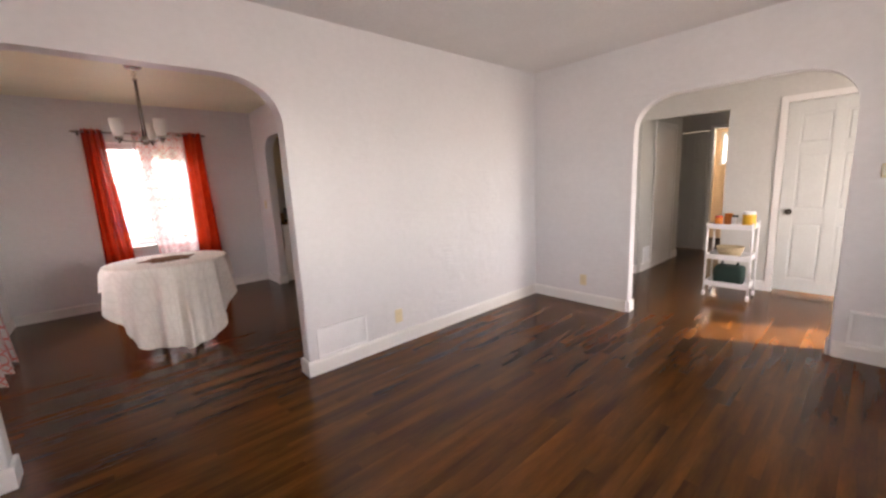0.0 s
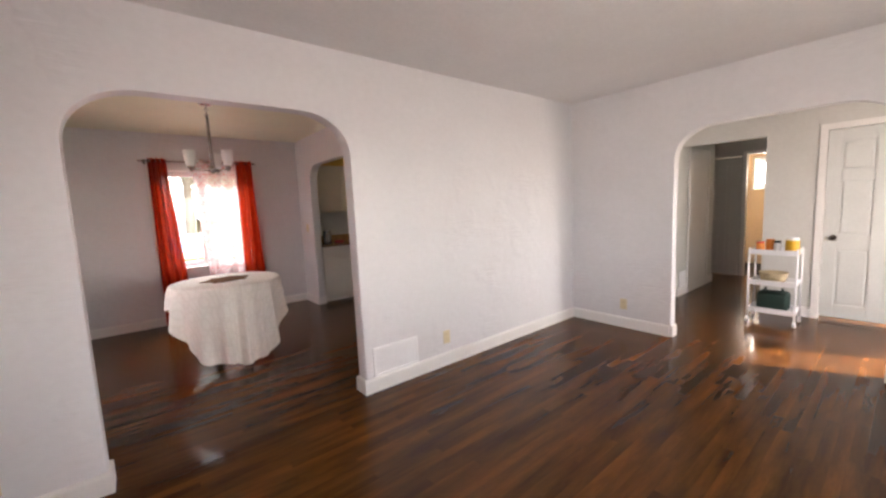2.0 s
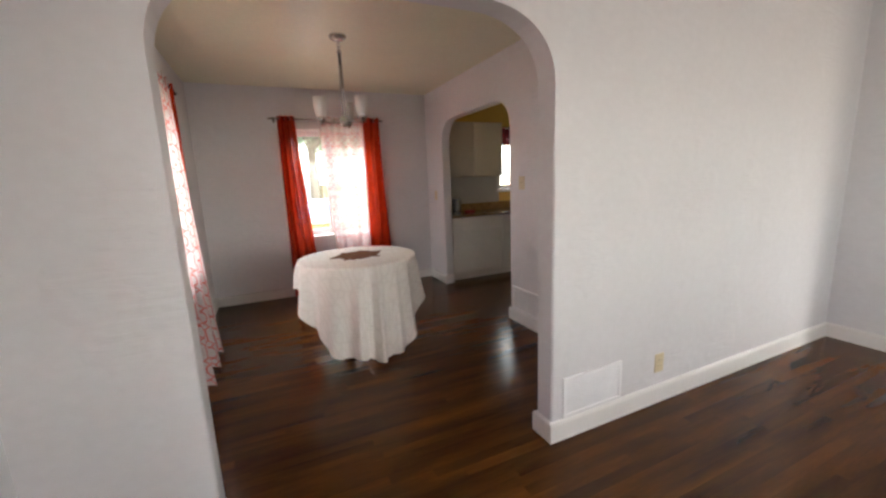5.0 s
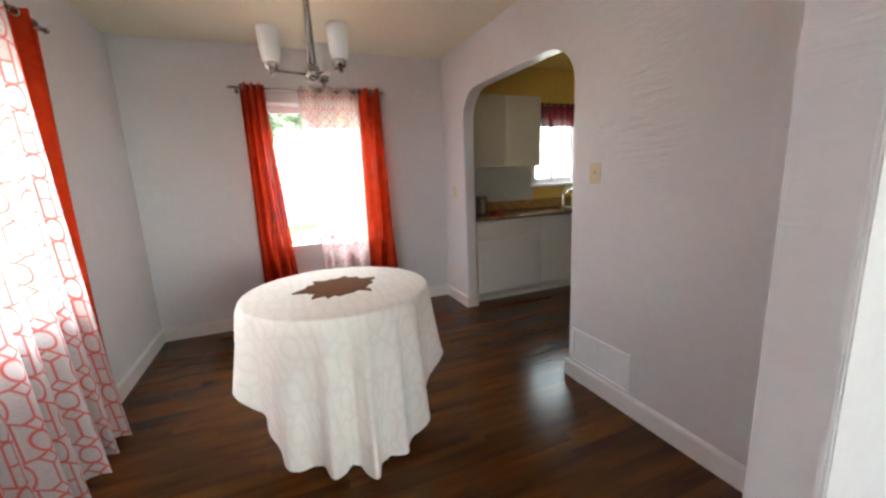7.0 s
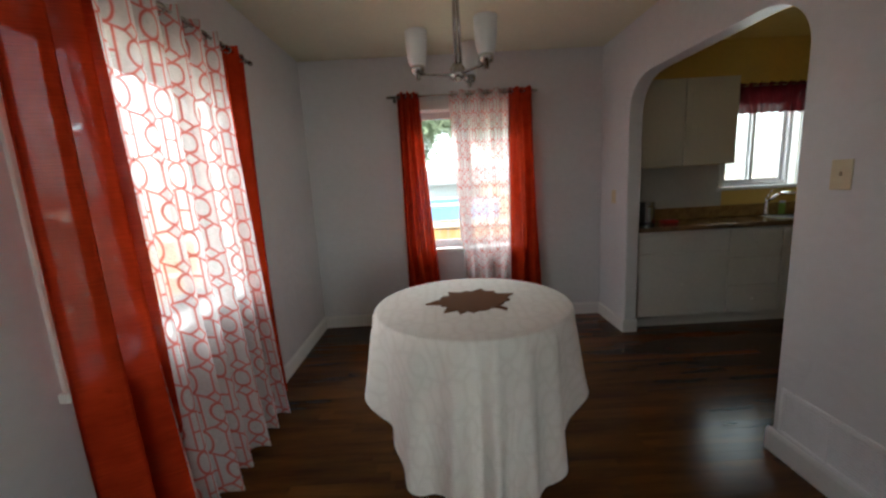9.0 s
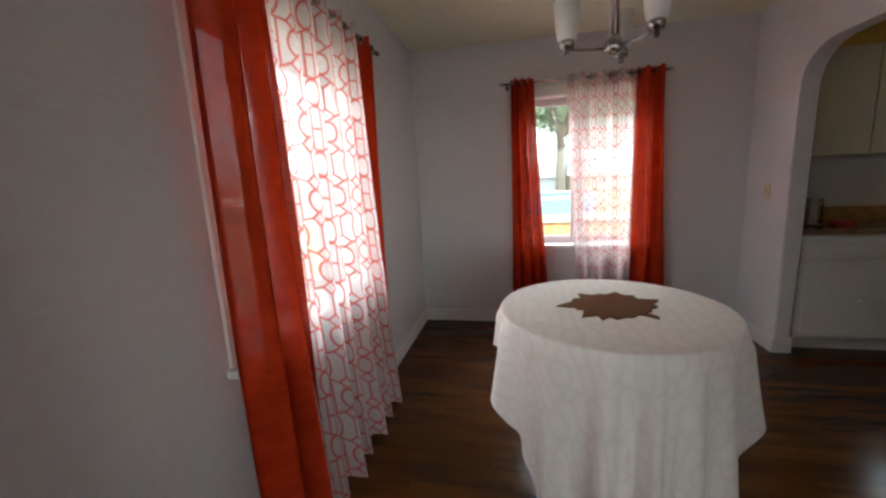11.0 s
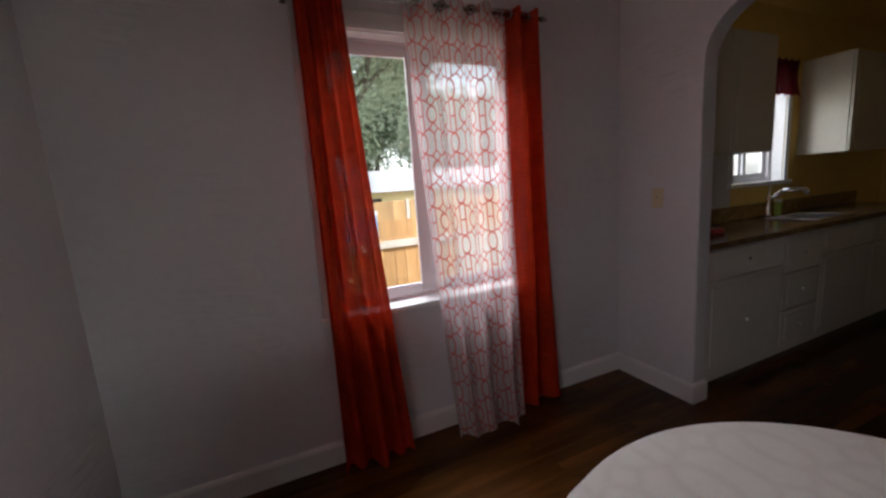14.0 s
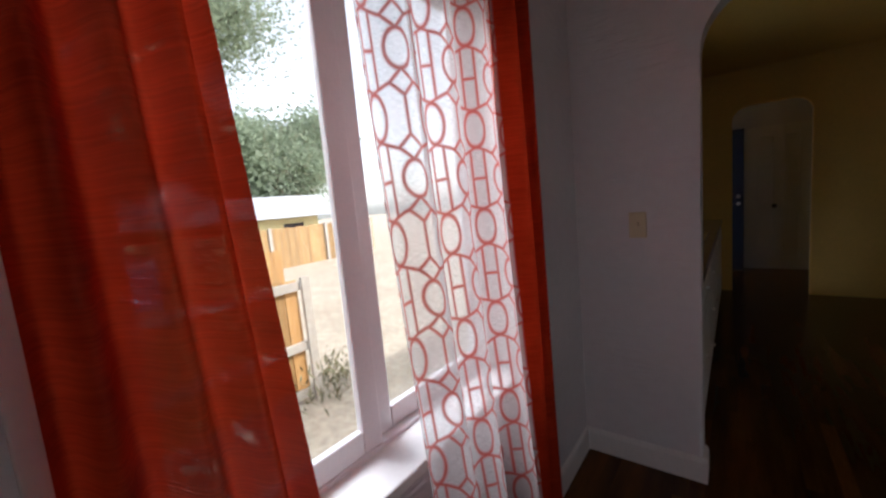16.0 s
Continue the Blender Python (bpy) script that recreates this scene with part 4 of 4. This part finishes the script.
six_panel_door(heast, -2.760, -1.98, 2.02, -2.055, DOORPAINT, foot=0.04)
door_casing(heast, -2.765, -1.975, 2.03)
six_panel_door(facing((6.80, 0), (0, 1), (1, 0)), -0.695, -0.225, 2.02, -0.28, GREYWALL, "grey-painted panelled door at the corridor's end, closed", name="door_2")
door_casing(cend, -1.46, -0.78, 2.05, 0.05)
six_panel_door(facing((6.03, 0), (0, 1), (1, 0)), 2.22, 2.90, 2.0, 2.60, TRIM, "white panelled door beyond the kitchen archway", name="door_3")
baseboard([(4.5, -1.912, 4.5, -1.47), (4.5, LS, 4.5, -2.827), (4.5, -0.53, 4.5, 0.0), (6.05, -0.53, 4.6, -0.53)])

corr = facing((0, -0.53), (1, 0), (0, 1))
side = thing("door_4", (5.35, -0.53, 0), "white door in the corridor wall, closed", "door")
part("leaf", boxed(5.0, 5.72, -0.012, 0.0, 0.01, 2.02, 0.003, corr), TRIM, side)
bm = bmesh.new()
box(bm, 4.94, 5.0, -0.022, 0, 0, 2.08, 0.003, corr), box(bm, 5.72, 5.78, -0.022, 0, 0, 2.08, 0.003, corr), box(bm, 5.0, 5.72, -0.022, 0, 2.02, 2.08, 0.003, corr)
part("casing", bm, TRIM, side)
wall_vent(facing((0, -0.53), (1, 0), (0, 1)), 4.68, 4.9, 0.118, 0.34, label="white painted steel wall register in the corridor")

blue = thing("door_5", (5.86, 3.3, 0), "dark navy entry door standing open in the nook", "door")
part("leaf", boxed(5.84, 5.88, 2.935, 3.62, 0.01, 2.0, 0.004), BLUEDOOR, blue)
for z in (0.97, 1.07):
    part("knob", tube(tube(bmesh.new(), (5.84, 3.00, z), (5.82, 3.00, z), 0.012), (5.82, 3.00, z), (5.795, 3.00, z), 0.026), CHROME, blue, "chrome lock knob")


def cart():
    x0, x1, y0, y1 = 3.92, 4.22, -1.86, -1.48
    c = thing("utility_cart", ((x0 + x1) / 2, (y0 + y1) / 2, 0), "white three-tier rolling utility cart against the hall wall", "cart")
    for z in (0.12, 0.42, 0.75):
        bm = bmesh.new()
        box(bm, x0, x1, y0, y1, z, z + 0.012, 0.003)
        for a in ((x0, x0 + 0.008, y0, y1), (x1 - 0.008, x1, y0, y1), (x0 + 0.008, x1 - 0.008, y0, y0 + 0.008), (x0 + 0.008, x1 - 0.008, y1 - 0.008, y1)):
            box(bm, *a, z + 0.012, z + 0.055, 0.002)
        part("tray", bm, CARTPLASTIC, c)
    for x in (x0 + 0.012, x1 - 0.012):
        for y in (y0 - 0.006, y1 + 0.006):
            part("post", tube(bmesh.new(), (x, y, 0.06), (x, y, 0.82), 0.010), CARTPLASTIC, c, smooth=True)
            part("caster", tube(bmesh.new(), (x, y - 0.012, 0.03), (x, y + 0.012, 0.03), 0.03), CARTPLASTIC, c)
    return c


def jar(name, x, y, z, r, h, body, lid_mat, label, category):
    j = thing(name, (x, y, z), label, category)
    part("body", lathe(bmesh.new(), [(0.0, 0.0), (r * 0.95, 0.0), (r, 0.006), (r, h * 0.78), (r * 0.9, h * 0.84), (0.0, h * 0.84)], (x, y, z), 20), body, j, smooth=False)
    part("lid", lathe(bmesh.new(), [(r * 0.85, h * 0.83), (r * 0.93, h * 0.84), (r * 0.93, h * 0.98), (r * 0.88, h), (0.0, h)], (x, y, z), 20), lid_mat, j)
    return j


cart()
jar("jar", 4.03, -1.81, 0.763, 0.058, 0.17, YELLOWJAR, CARTPLASTIC, "yellow plastic jar with a white lid on the cart", "jar")
jar("jar", 4.03, -1.69, 0.763, 0.030, 0.13, CARTPLASTIC, DARK, "small white bottle with a dark cap on the cart", "bottle")
jar("jar", 4.10, -1.62, 0.763, 0.040, 0.14, ORANGE, ORANGE, "orange canister standing on the cart", "canister")
jar("jar", 4.02, -1.55, 0.763, 0.038, 0.12, ORANGE, REDPACK, "orange jar with a red lid on the cart", "jar")
bk = thing("basket", (4.07, -1.66, 0.433), "pale woven basket on the cart's middle tray", "basket")
part("bowl", lathe(bmesh.new(), [(0.0, 0.004), (0.085, 0.0), (0.11, 0.05), (0.125, 0.11), (0.117, 0.11), (0.10, 0.05), (0.08, 0.012), (0.0, 0.012)], (4.07, -1.66, 0.433), 28), WICKER, bk, smooth=True)
part("rim", ring(bmesh.new(), (4.07, -1.66, 0.543), (0, 0, 1), 0.121, 0.008, 28), WICKER, bk, smooth=True)
bag = thing("tote_bag", (4.07, -1.67, 0.133), "dark green canvas bag on the cart's bottom tray", "bag")
part("body", boxed(3.96, 4.18, -1.80, -1.54, 0.133, 0.34, 0.035), GREENBAG, bag, smooth=True)
for y in (-1.74, -1.60):
    part("handle", ring(bmesh.new(), (4.07, y, 0.335), (0, 1, 0), 0.045, 0.006), GREENBAG, bag, smooth=True)

# ---- kitchen ----
KF = 3.17


def base_unit(x0, x1, drawers, label):
    u = thing("base_cabinet", ((x0 + x1) / 2, KF, 0), label, "cabinet", "base cabinets")
    part("body", box(boxed(x0, x1, KF, DN - 0.002, 0.10, 0.868), x0, x1, KF + 0.06, DN - 0.002, 0.0, 0.10), CABINET, u)
    g, m = 0.004, facing((0, KF), (1, 0), (0, 1))
    spans = ((0.115, 0.36), (0.365, 0.61), (0.615, 0.855)) if drawers else ((0.115, 0.68), (0.70, 0.855))
    for k, (lo, hi) in enumerate(spans):
        f = part("drawer_front" if drawers or k == 1 else "door", boxed(x0 + g, x1 - g, -0.018, -0.001, lo, hi, 0.003, m), CABINET, u)
        part("panel", boxed(x0 + 0.055, x1 - 0.055, -0.022, -0.0175, lo + 0.04, hi - 0.04, 0.002, m), CABINET, f)
        part("knob", tube(bmesh.new(), (((x0 + x1) / 2), KF - 0.018, (lo + hi) / 2), ((x0 + x1) / 2, KF - 0.040, (lo + hi) / 2), 0.008, 0.012), CABINET, f)
    return u


base_unit(0.99, 1.78, False, "white painted base cabinet with a drawer over a door")
base_unit(1.78, 2.24, True, "white painted base cabinet with three drawers")
base_unit(2.24, 2.96, False, "white painted sink cabinet under the kitchen window")
base_unit(2.96, 4.04, False, "white painted base cabinet in the dark corner")
SX0, SX1, SY0, SY1 = 2.28, 2.82, 3.22, 3.54
ct = thing("countertop", (2.4, KF - 0.03, 0.87), "brown stone-patterned laminate countertop with a backsplash lip", "countertop")
bm = bmesh.new()
box(bm, 0.99, SX0, KF - 0.03, DN - 0.002, 0.872, 0.91, 0.004), box(bm, SX1, 4.04, KF - 0.03, DN - 0.002, 0.872, 0.91, 0.004)
box(bm, SX0, SX1, KF - 0.03, SY0, 0.872, 0.91, 0.004), box(bm, SX0, SX1, SY1, DN - 0.002, 0.872, 0.91, 0.004)
part("top", bm, LAMINATE, ct)
part("backsplash", boxed(0.99, 4.04, DN - 0.022, DN - 0.002, 0.911, 1.02, 0.004), BACKSPLASH, ct)
sk = thing("sink", ((SX0 + SX1) / 2, 3.4, 0.75), "stainless steel drop-in kitchen sink", "sink")
bm = bmesh.new()
box(bm, SX0 - 0.02, SX1 + 0.02, SY0 - 0.02, SY0 + 0.015, 0.9105, 0.917, 0.002), box(bm, SX0 - 0.02, SX1 + 0.02, SY1 - 0.015, SY1 + 0.02, 0.9105, 0.917, 0.002)
box(bm, SX0 - 0.02, SX0 + 0.015, SY0 + 0.015, SY1 - 0.015, 0.9105, 0.917, 0.002), box(bm, SX1 - 0.015, SX1 + 0.02, SY0 + 0.015, SY1 - 0.015, 0.9105, 0.917, 0.002)
part("rim", bm, STEEL, sk)
bm = bmesh.new()
box(bm, SX0 + 0.006, SX1 - 0.006, SY0 + 0.006, SY1 - 0.006, 0.745, 0.749)
for a in ((SX0 + 0.006, SX0 + 0.01, SY0 + 0.006, SY1 - 0.006), (SX1 - 0.01, SX1 - 0.006, SY0 + 0.006, SY1 - 0.006), (SX0 + 0.01, SX1 - 0.01, SY0 + 0.006, SY0 + 0.01), (SX0 + 0.01, SX1 - 0.01, SY1 - 0.01, SY1 - 0.006)):
    box(bm, *a, 0.749, 0.912)
part("basin", bm, STEEL, sk)
fc = thing("faucet", (2.44, 3.585, 0.911), "chrome kitchen faucet with a long swivel spout", "faucet")
part("base", lathe(bmesh.new(), [(0.0, 0.0), (0.03, 0.0), (0.028, 0.02), (0.02, 0.04), (0.018, 0.13), (0.022, 0.16), (0.0, 0.17)], (2.44, 3.585, 0.911), 20), CHROME, fc, smooth=True)
sp = tube(tube(tube(bmesh.new(), (2.44, 3.585, 1.04), (2.50, 3.52, 1.115), 0.016), (2.50, 3.52, 1.115), (2.60, 3.43, 1.125), 0.016), (2.60, 3.43, 1.125), (2.62, 3.41, 1.085), 0.018)
part("spout", sp, CHROME, fc, smooth=True)
part("lever", tube(bmesh.new(), (2.44, 3.585, 1.08), (2.50, 3.60, 1.15), 0.009, 0.006), CHROME, fc, smooth=True)
jar("soap_bottle", 2.60, 3.59, 0.911, 0.025, 0.13, SOAP, CARTPLASTIC, "green dish soap bottle beside the faucet", "bottle")
jar("canister", 1.20, 3.42, 0.911, 0.068, 0.20, DARKSTEEL, DARKSTEEL, "chrome canister with a lid on the countertop", "canister")
tagged(part("packet", boxed(1.31, 1.44, 3.32, 3.42, 0.911, 0.945, 0.012), REDPACK), "red packet lying on the kitchen countertop", "packet")


def upper_unit(x0, x1, z0, z1, doors, label):
    u = thing("upper_cabinet", ((x0 + x1) / 2, DN - 0.32, z0), label, "cabinet", "upper cabinets")
    part("body", boxed(x0, x1, DN - 0.31, DN - 0.002, z0, z1, 0.002), CABINET_BOUNCE, u)
    w = (x1 - x0) / doors
    for k in range(doors):
        a, b = x0 + k * w + 0.004, x0 + (k + 1) * w - 0.004
        d = part("door", boxed(a, b, DN - 0.33, DN - 0.311, z0 + 0.004, z1 - 0.004, 0.003), CABINET_BOUNCE, u)
        part("panel", boxed(a + 0.05, b - 0.05, DN - 0.334, DN - 0.3295, z0 + 0.055, z1 - 0.055, 0.002), CABINET_BOUNCE, d)
    return u


upper_unit(0.99, 1.905, 1.412, 2.14, 2, "white painted upper cabinet with two doors")
upper_unit(2.95, 3.75, 1.39, 2.14, 2, "white painted upper cabinet beside the kitchen window")
val = thing("valance", (2.41, 3.60, 1.86), "short maroon valance over the kitchen window", "valance")
part("rod", tube(bmesh.new(), (2.03, 3.60, 2.10), (2.80, 3.60, 2.10), 0.007), NICKEL, val, smooth=True)
part("panel", drape(dnorth, 2.05, 2.78, 1.855, 2.125, 8, 0.012, -0.05, seed=21, nv=10, gather=1.6, hem=0.006), MAROON, val, smooth=True)
tagged(part("wainscot", boxed(0.992, 2.04, DN - 0.008, DN - 0.001, 1.021, 1.41), CABINET), kind="structure")

# ---- outside ----
GZ = -0.55
bm = bmesh.new()
n = 48
grid = [[bm.verts.new((-90 + 180 * (i / n), -60 + 180 * (j / n), GZ + 0.03 * noise.noise((i * 0.7, j * 0.7, 0)))) for i in range(n + 1)] for j in range(n + 1)]
for j in range(n):
    for i in range(n):
        bm.faces.new((grid[j][i], grid[j][i + 1], grid[j + 1][i + 1], grid[j + 1][i]))
tagged(part("ground", bm, GRASSLESS, smooth=True), kind="structure")


def fence(x0, x1, y, z1, label):
    """Cedar boards nailed behind three rails, posts at each end of a bay."""
    f = thing("fence", ((x0 + x1) / 2, y, GZ), label, "fence")
    share = None
    rnd = random.Random(5)
    nb = int((x1 - x0) / 0.145)
    for k in range(nb):
        if share is None:
            ob = part("board", boxed(-0.069, 0.069, 0.0, 0.02, 0.0, z1 - GZ - 0.03), CEDAR, f)
            share = ob.data
        else:
            ob = new("board", share)
            ob.parent = f
        ob.matrix_parent_inverse = Matrix.Translation(f.location).inverted()
        ob.location = (x0 + 0.0725 + k * 0.145, y + rnd.uniform(-0.004, 0.004), GZ + 0.04 + rnd.uniform(-0.01, 0.01))
    for z in (z1 - 0.06, z1 - 0.68, GZ + 0.10):
        part("rail", boxed(x0, x1, y - 0.045, y - 0.006, z - 0.045, z + 0.045, 0.004), RAIL, f)
    k = x1
    while k > x0:
        part("post", boxed(k - 0.045, k + 0.045, y - 0.09, y - 0.045, GZ, z1 + 0.03, 0.006), RAIL, f)
        k -= 2.4
    return f


fence(-6.2, 1.10, 6.55, 0.72, "cedar board fence with weathered grey rails in the yard")
ff = thing("fence", (5, 16.5, GZ), "long cedar privacy fence at the yard's far side", "fence")
bm = bmesh.new()
for k in range(68):
    x = 1.3 + k * 0.145
    box(bm, x, x + 0.139, 16.5, 16.52, GZ, 0.95 + 0.02 * math.sin(k * 1.7))
tagged(part("boards", bm, CEDAR_FAR, ff), kind="stuff")
for k in range(5):
    part("post", boxed(1.3 + k * 2.4, 1.42 + k * 2.4, 16.42, 16.5, GZ, 1.0), RAIL, ff)
side_f = thing("fence", (2.1, 10.6, GZ), "cedar fence bay standing behind the near fence", "fence")
for k in range(16):
    part("board", boxed(1.0 + k * 0.145, 1.135 + k * 0.145, 10.5 + k * 0.02, 10.52 + k * 0.02, GZ, 0.66, 0), CEDAR, side_f)
shed = thing("shed", (-3, 19, GZ), "long pale grey metal shed beyond the yard", "shed")
part("wall", boxed(-12, 0.9, 18.6, 22.0, GZ, 1.30), PALESHED, shed)
bm = bmesh.new()
prism(bm, [(-12.3, 1.28), (1.1, 1.28), (1.1, 1.36), (0.9, 1.95), (-12.0, 1.95), (-12.3, 1.36)], 4.2, facing((0, 18.2), (1, 0), (0, 1)))
part("roof", bm, METALROOF, shed)

hb = thing("neighbor_house", (8, 20, GZ), "long low yellow house with a pale metal roof", "house")
part("wall", boxed(1.4, 10, 19.0, 24.0, GZ, 1.35), SIDING, hb)
bm = bmesh.new()
prism(bm, [(1.2, 1.32), (10.4, 1.32), (10.4, 1.42), (10.0, 2.25), (1.4, 2.25), (1.2, 1.42)], 6.0, facing((0, 18.5), (1, 0), (0, 1)))
part("roof", bm, METALROOF, hb)
for x in (2.4, 5.0, 8.2):
    wn_ = part("window", boxed(x, x + 1.0, 18.97, 18.995, 0.25, 1.05), DARK, hb)
pool = thing("pool", (-0.9, 10.8, GZ), "round blue vinyl above-ground pool in the yard", "pool")
part("wall", lathe(bmesh.new(), [(1.9, 0.0), (1.9, 1.4), (1.85, 1.4), (1.85, 0.0)], (-0.9, 10.8, GZ), 48), POOLBLUE, pool, smooth=False)
part("rim", ring(bmesh.new(), (-0.9, 10.8, GZ + 1.41), (0, 0, 1), 1.88, 0.05, 48), METALROOF, pool, smooth=True)


def tree(x, y, h, spread, seed, leaves=5200, size=0.16, low=0.25):
    """Tapered trunk, forked limbs, and leaves in loose clumps about the limbs' ends."""
    rnd = random.Random(seed)
    t = thing("tree", (x, y, GZ), "tall shade tree with loose grey-green leaves", "tree", "yard trees")
    bm = bmesh.new()
    tips = []

    def limb(p, d, length, r, depth):
        q = p + d * length
        tube(bm, p, q, r, r * 0.62, 8 if depth < 2 else 5)
        if depth >= 1:
            tips.append(q), tips.append(p + d * length * 0.55)
        if depth < 4:
            for _ in range(3 if depth < 3 else 2):
                side = Vector((rnd.uniform(-1, 1), rnd.uniform(-1, 1), rnd.uniform(-0.25, 0.7)))
                limb(q, (d * 0.75 + side * spread).normalized(), length * rnd.uniform(0.6, 0.82), r * 0.6, depth + 1)
    limb(Vector((x, y, GZ - 0.1)), Vector((rnd.uniform(-0.08, 0.08), rnd.uniform(-0.08, 0.08), 1)).normalized(), h * low, h * 0.022, 0)
    part("trunk", bm, BARK, t)
    verts, faces = [], []
    for _ in range(leaves):
        c = rnd.choice(tips) + Vector((rnd.gauss(0, 1), rnd.gauss(0, 1), rnd.gauss(0, 0.9))) * h * 0.06
        a = Vector((rnd.uniform(-1, 1), rnd.uniform(-1, 1), rnd.uniform(-1, 1))).normalized() * size * rnd.uniform(0.6, 1.3)
        b = a.cross(Vector((rnd.uniform(-1, 1), rnd.uniform(-1, 1), rnd.uniform(-1, 1)))).normalized() * size * 0.45
        k = len(verts)
        verts += [c - a, c + b, c + a, c - b]
        faces.append((k, k + 1, k + 2, k + 3))
    me = bpy.data.meshes.new("crown")
    me.from_pydata([tuple(v) for v in verts], [], faces)
    me.materials.append(LEAVES)
    cr = new("crown", me)
    cr.parent = t
    cr.matrix_parent_inverse = Matrix.Translation(t.location).inverted()
    return t


tree(8.6, 21.0, 12.0, 0.8, 36, 40000, 0.13, 0.17)
tree(5.2, 26.0, 11.5, 0.75, 31, 40000, 0.16)
tree(-1.5, 27.0, 12.0, 0.75, 32, 40000, 0.16)
tree(12.0, 26.0, 15.0, 0.75, 33, 48000, 0.16, 0.18)
tree(0.4, 13.5, 9.5, 0.8, 34, 48000, 0.062, 0.34)
tree(-9.0, 25.0, 11.0, 0.75, 35, 9000, 0.24)
tree(-9.0, 1.5, 7.0, 0.8, 37, 6000, 0.14)
tree(-10.0, -4.0, 8.0, 0.8, 38, 6000, 0.14)


def shrub(x, y, r, seed):
    rnd = random.Random(seed)
    bm = bmesh.new()
    for _ in range(160):
        a = Vector((rnd.gauss(0, 0.5), rnd.gauss(0, 0.5), abs(rnd.gauss(0.5, 0.35)))) * r
        d = Vector((rnd.uniform(-1, 1), rnd.uniform(-1, 1), 0.6)).normalized() * 0.06
        s = d.cross(Vector((0, 0, 1))).normalized() * 0.012
        p = Vector((x, y, GZ)) + a
        bm.faces.new([bm.verts.new(v) for v in (p - d, p + s, p + d, p - s)])
    return tagged(part("shrub", bm, SHRUB), "dry leafy weed growing at the fence post", "shrub")


shrub(1.22, 6.42, 0.34, 41)
shrub(1.45, 6.7, 0.26, 42)

# ---- floorboards, last ----
lengths = [0.5, 0.7, 0.9, 1.1, 1.3]
PITCH = 0.058
stock = {}


def plank_faces(n, w=PITCH - 0.0002, e=0.0011):
    o = [(0, 0), (n - 0.0002, 0), (n - 0.0002, w), (0, w)]
    i = [(e, e), (n - 0.0002 - e, e), (n - 0.0002 - e, w - e), (e, w - e)]
    v = [(*p, -0.0115) for p in o] + [(*p, -0.0001) for p in o] + [(*p, 0.0) for p in i]
    f = [(8, 9, 10, 11)]
    for k in range(4):
        j = (k + 1) % 4
        f += [(k, j, 4 + j, 4 + k), (4 + k, 4 + j, 8 + j, 8 + k)]
    return v, f


for n in lengths:
    me = bpy.data.meshes.new("plank")
    v, f = plank_faces(n)
    me.from_pydata(v, [], f)
    me.materials.append(PLANK)
    stock[n] = me
rnd = random.Random(77)
rest_v, rest_f, near = [], [], 0
for r in range(int((DN - LS) / PITCH) + 1):
    y = LS + r * PITCH
    yc = y + PITCH / 2
    spans = ((LW, 6.8),) if yc < 0 else ((A0, A1),) if yc < 0.12 else ((DW, NE_X),)
    for x0, x1 in spans:
        x = x0 - rnd.uniform(0.0, 0.12)
        while x < x1:
            n = rnd.choice(lengths)
            if x1 - x < 0.5:
                n = 0.5
            if -1.95 < x + n / 2 < 0.8 and -1.3 < yc < 1.75 and near < 300:
                near += 1
                ob = new("plank", stock[n])
                ob.parent = floor
                ob.location = (x, y, 0)
            else:
                k = len(rest_v)
                v, f = plank_faces(max(0.02, min(n, x1 - x)))
                rest_v += [(a + x, b + y, c) for a, b, c in v]
                rest_f += [tuple(k + q for q in face) for face in f]
            x += n
me = bpy.data.meshes.new("planks")
me.from_pydata(rest_v, [], rest_f)
me.materials.append(PLANKS)
rest = tagged(new("planks", me), kind="stuff")
rest.parent = floor
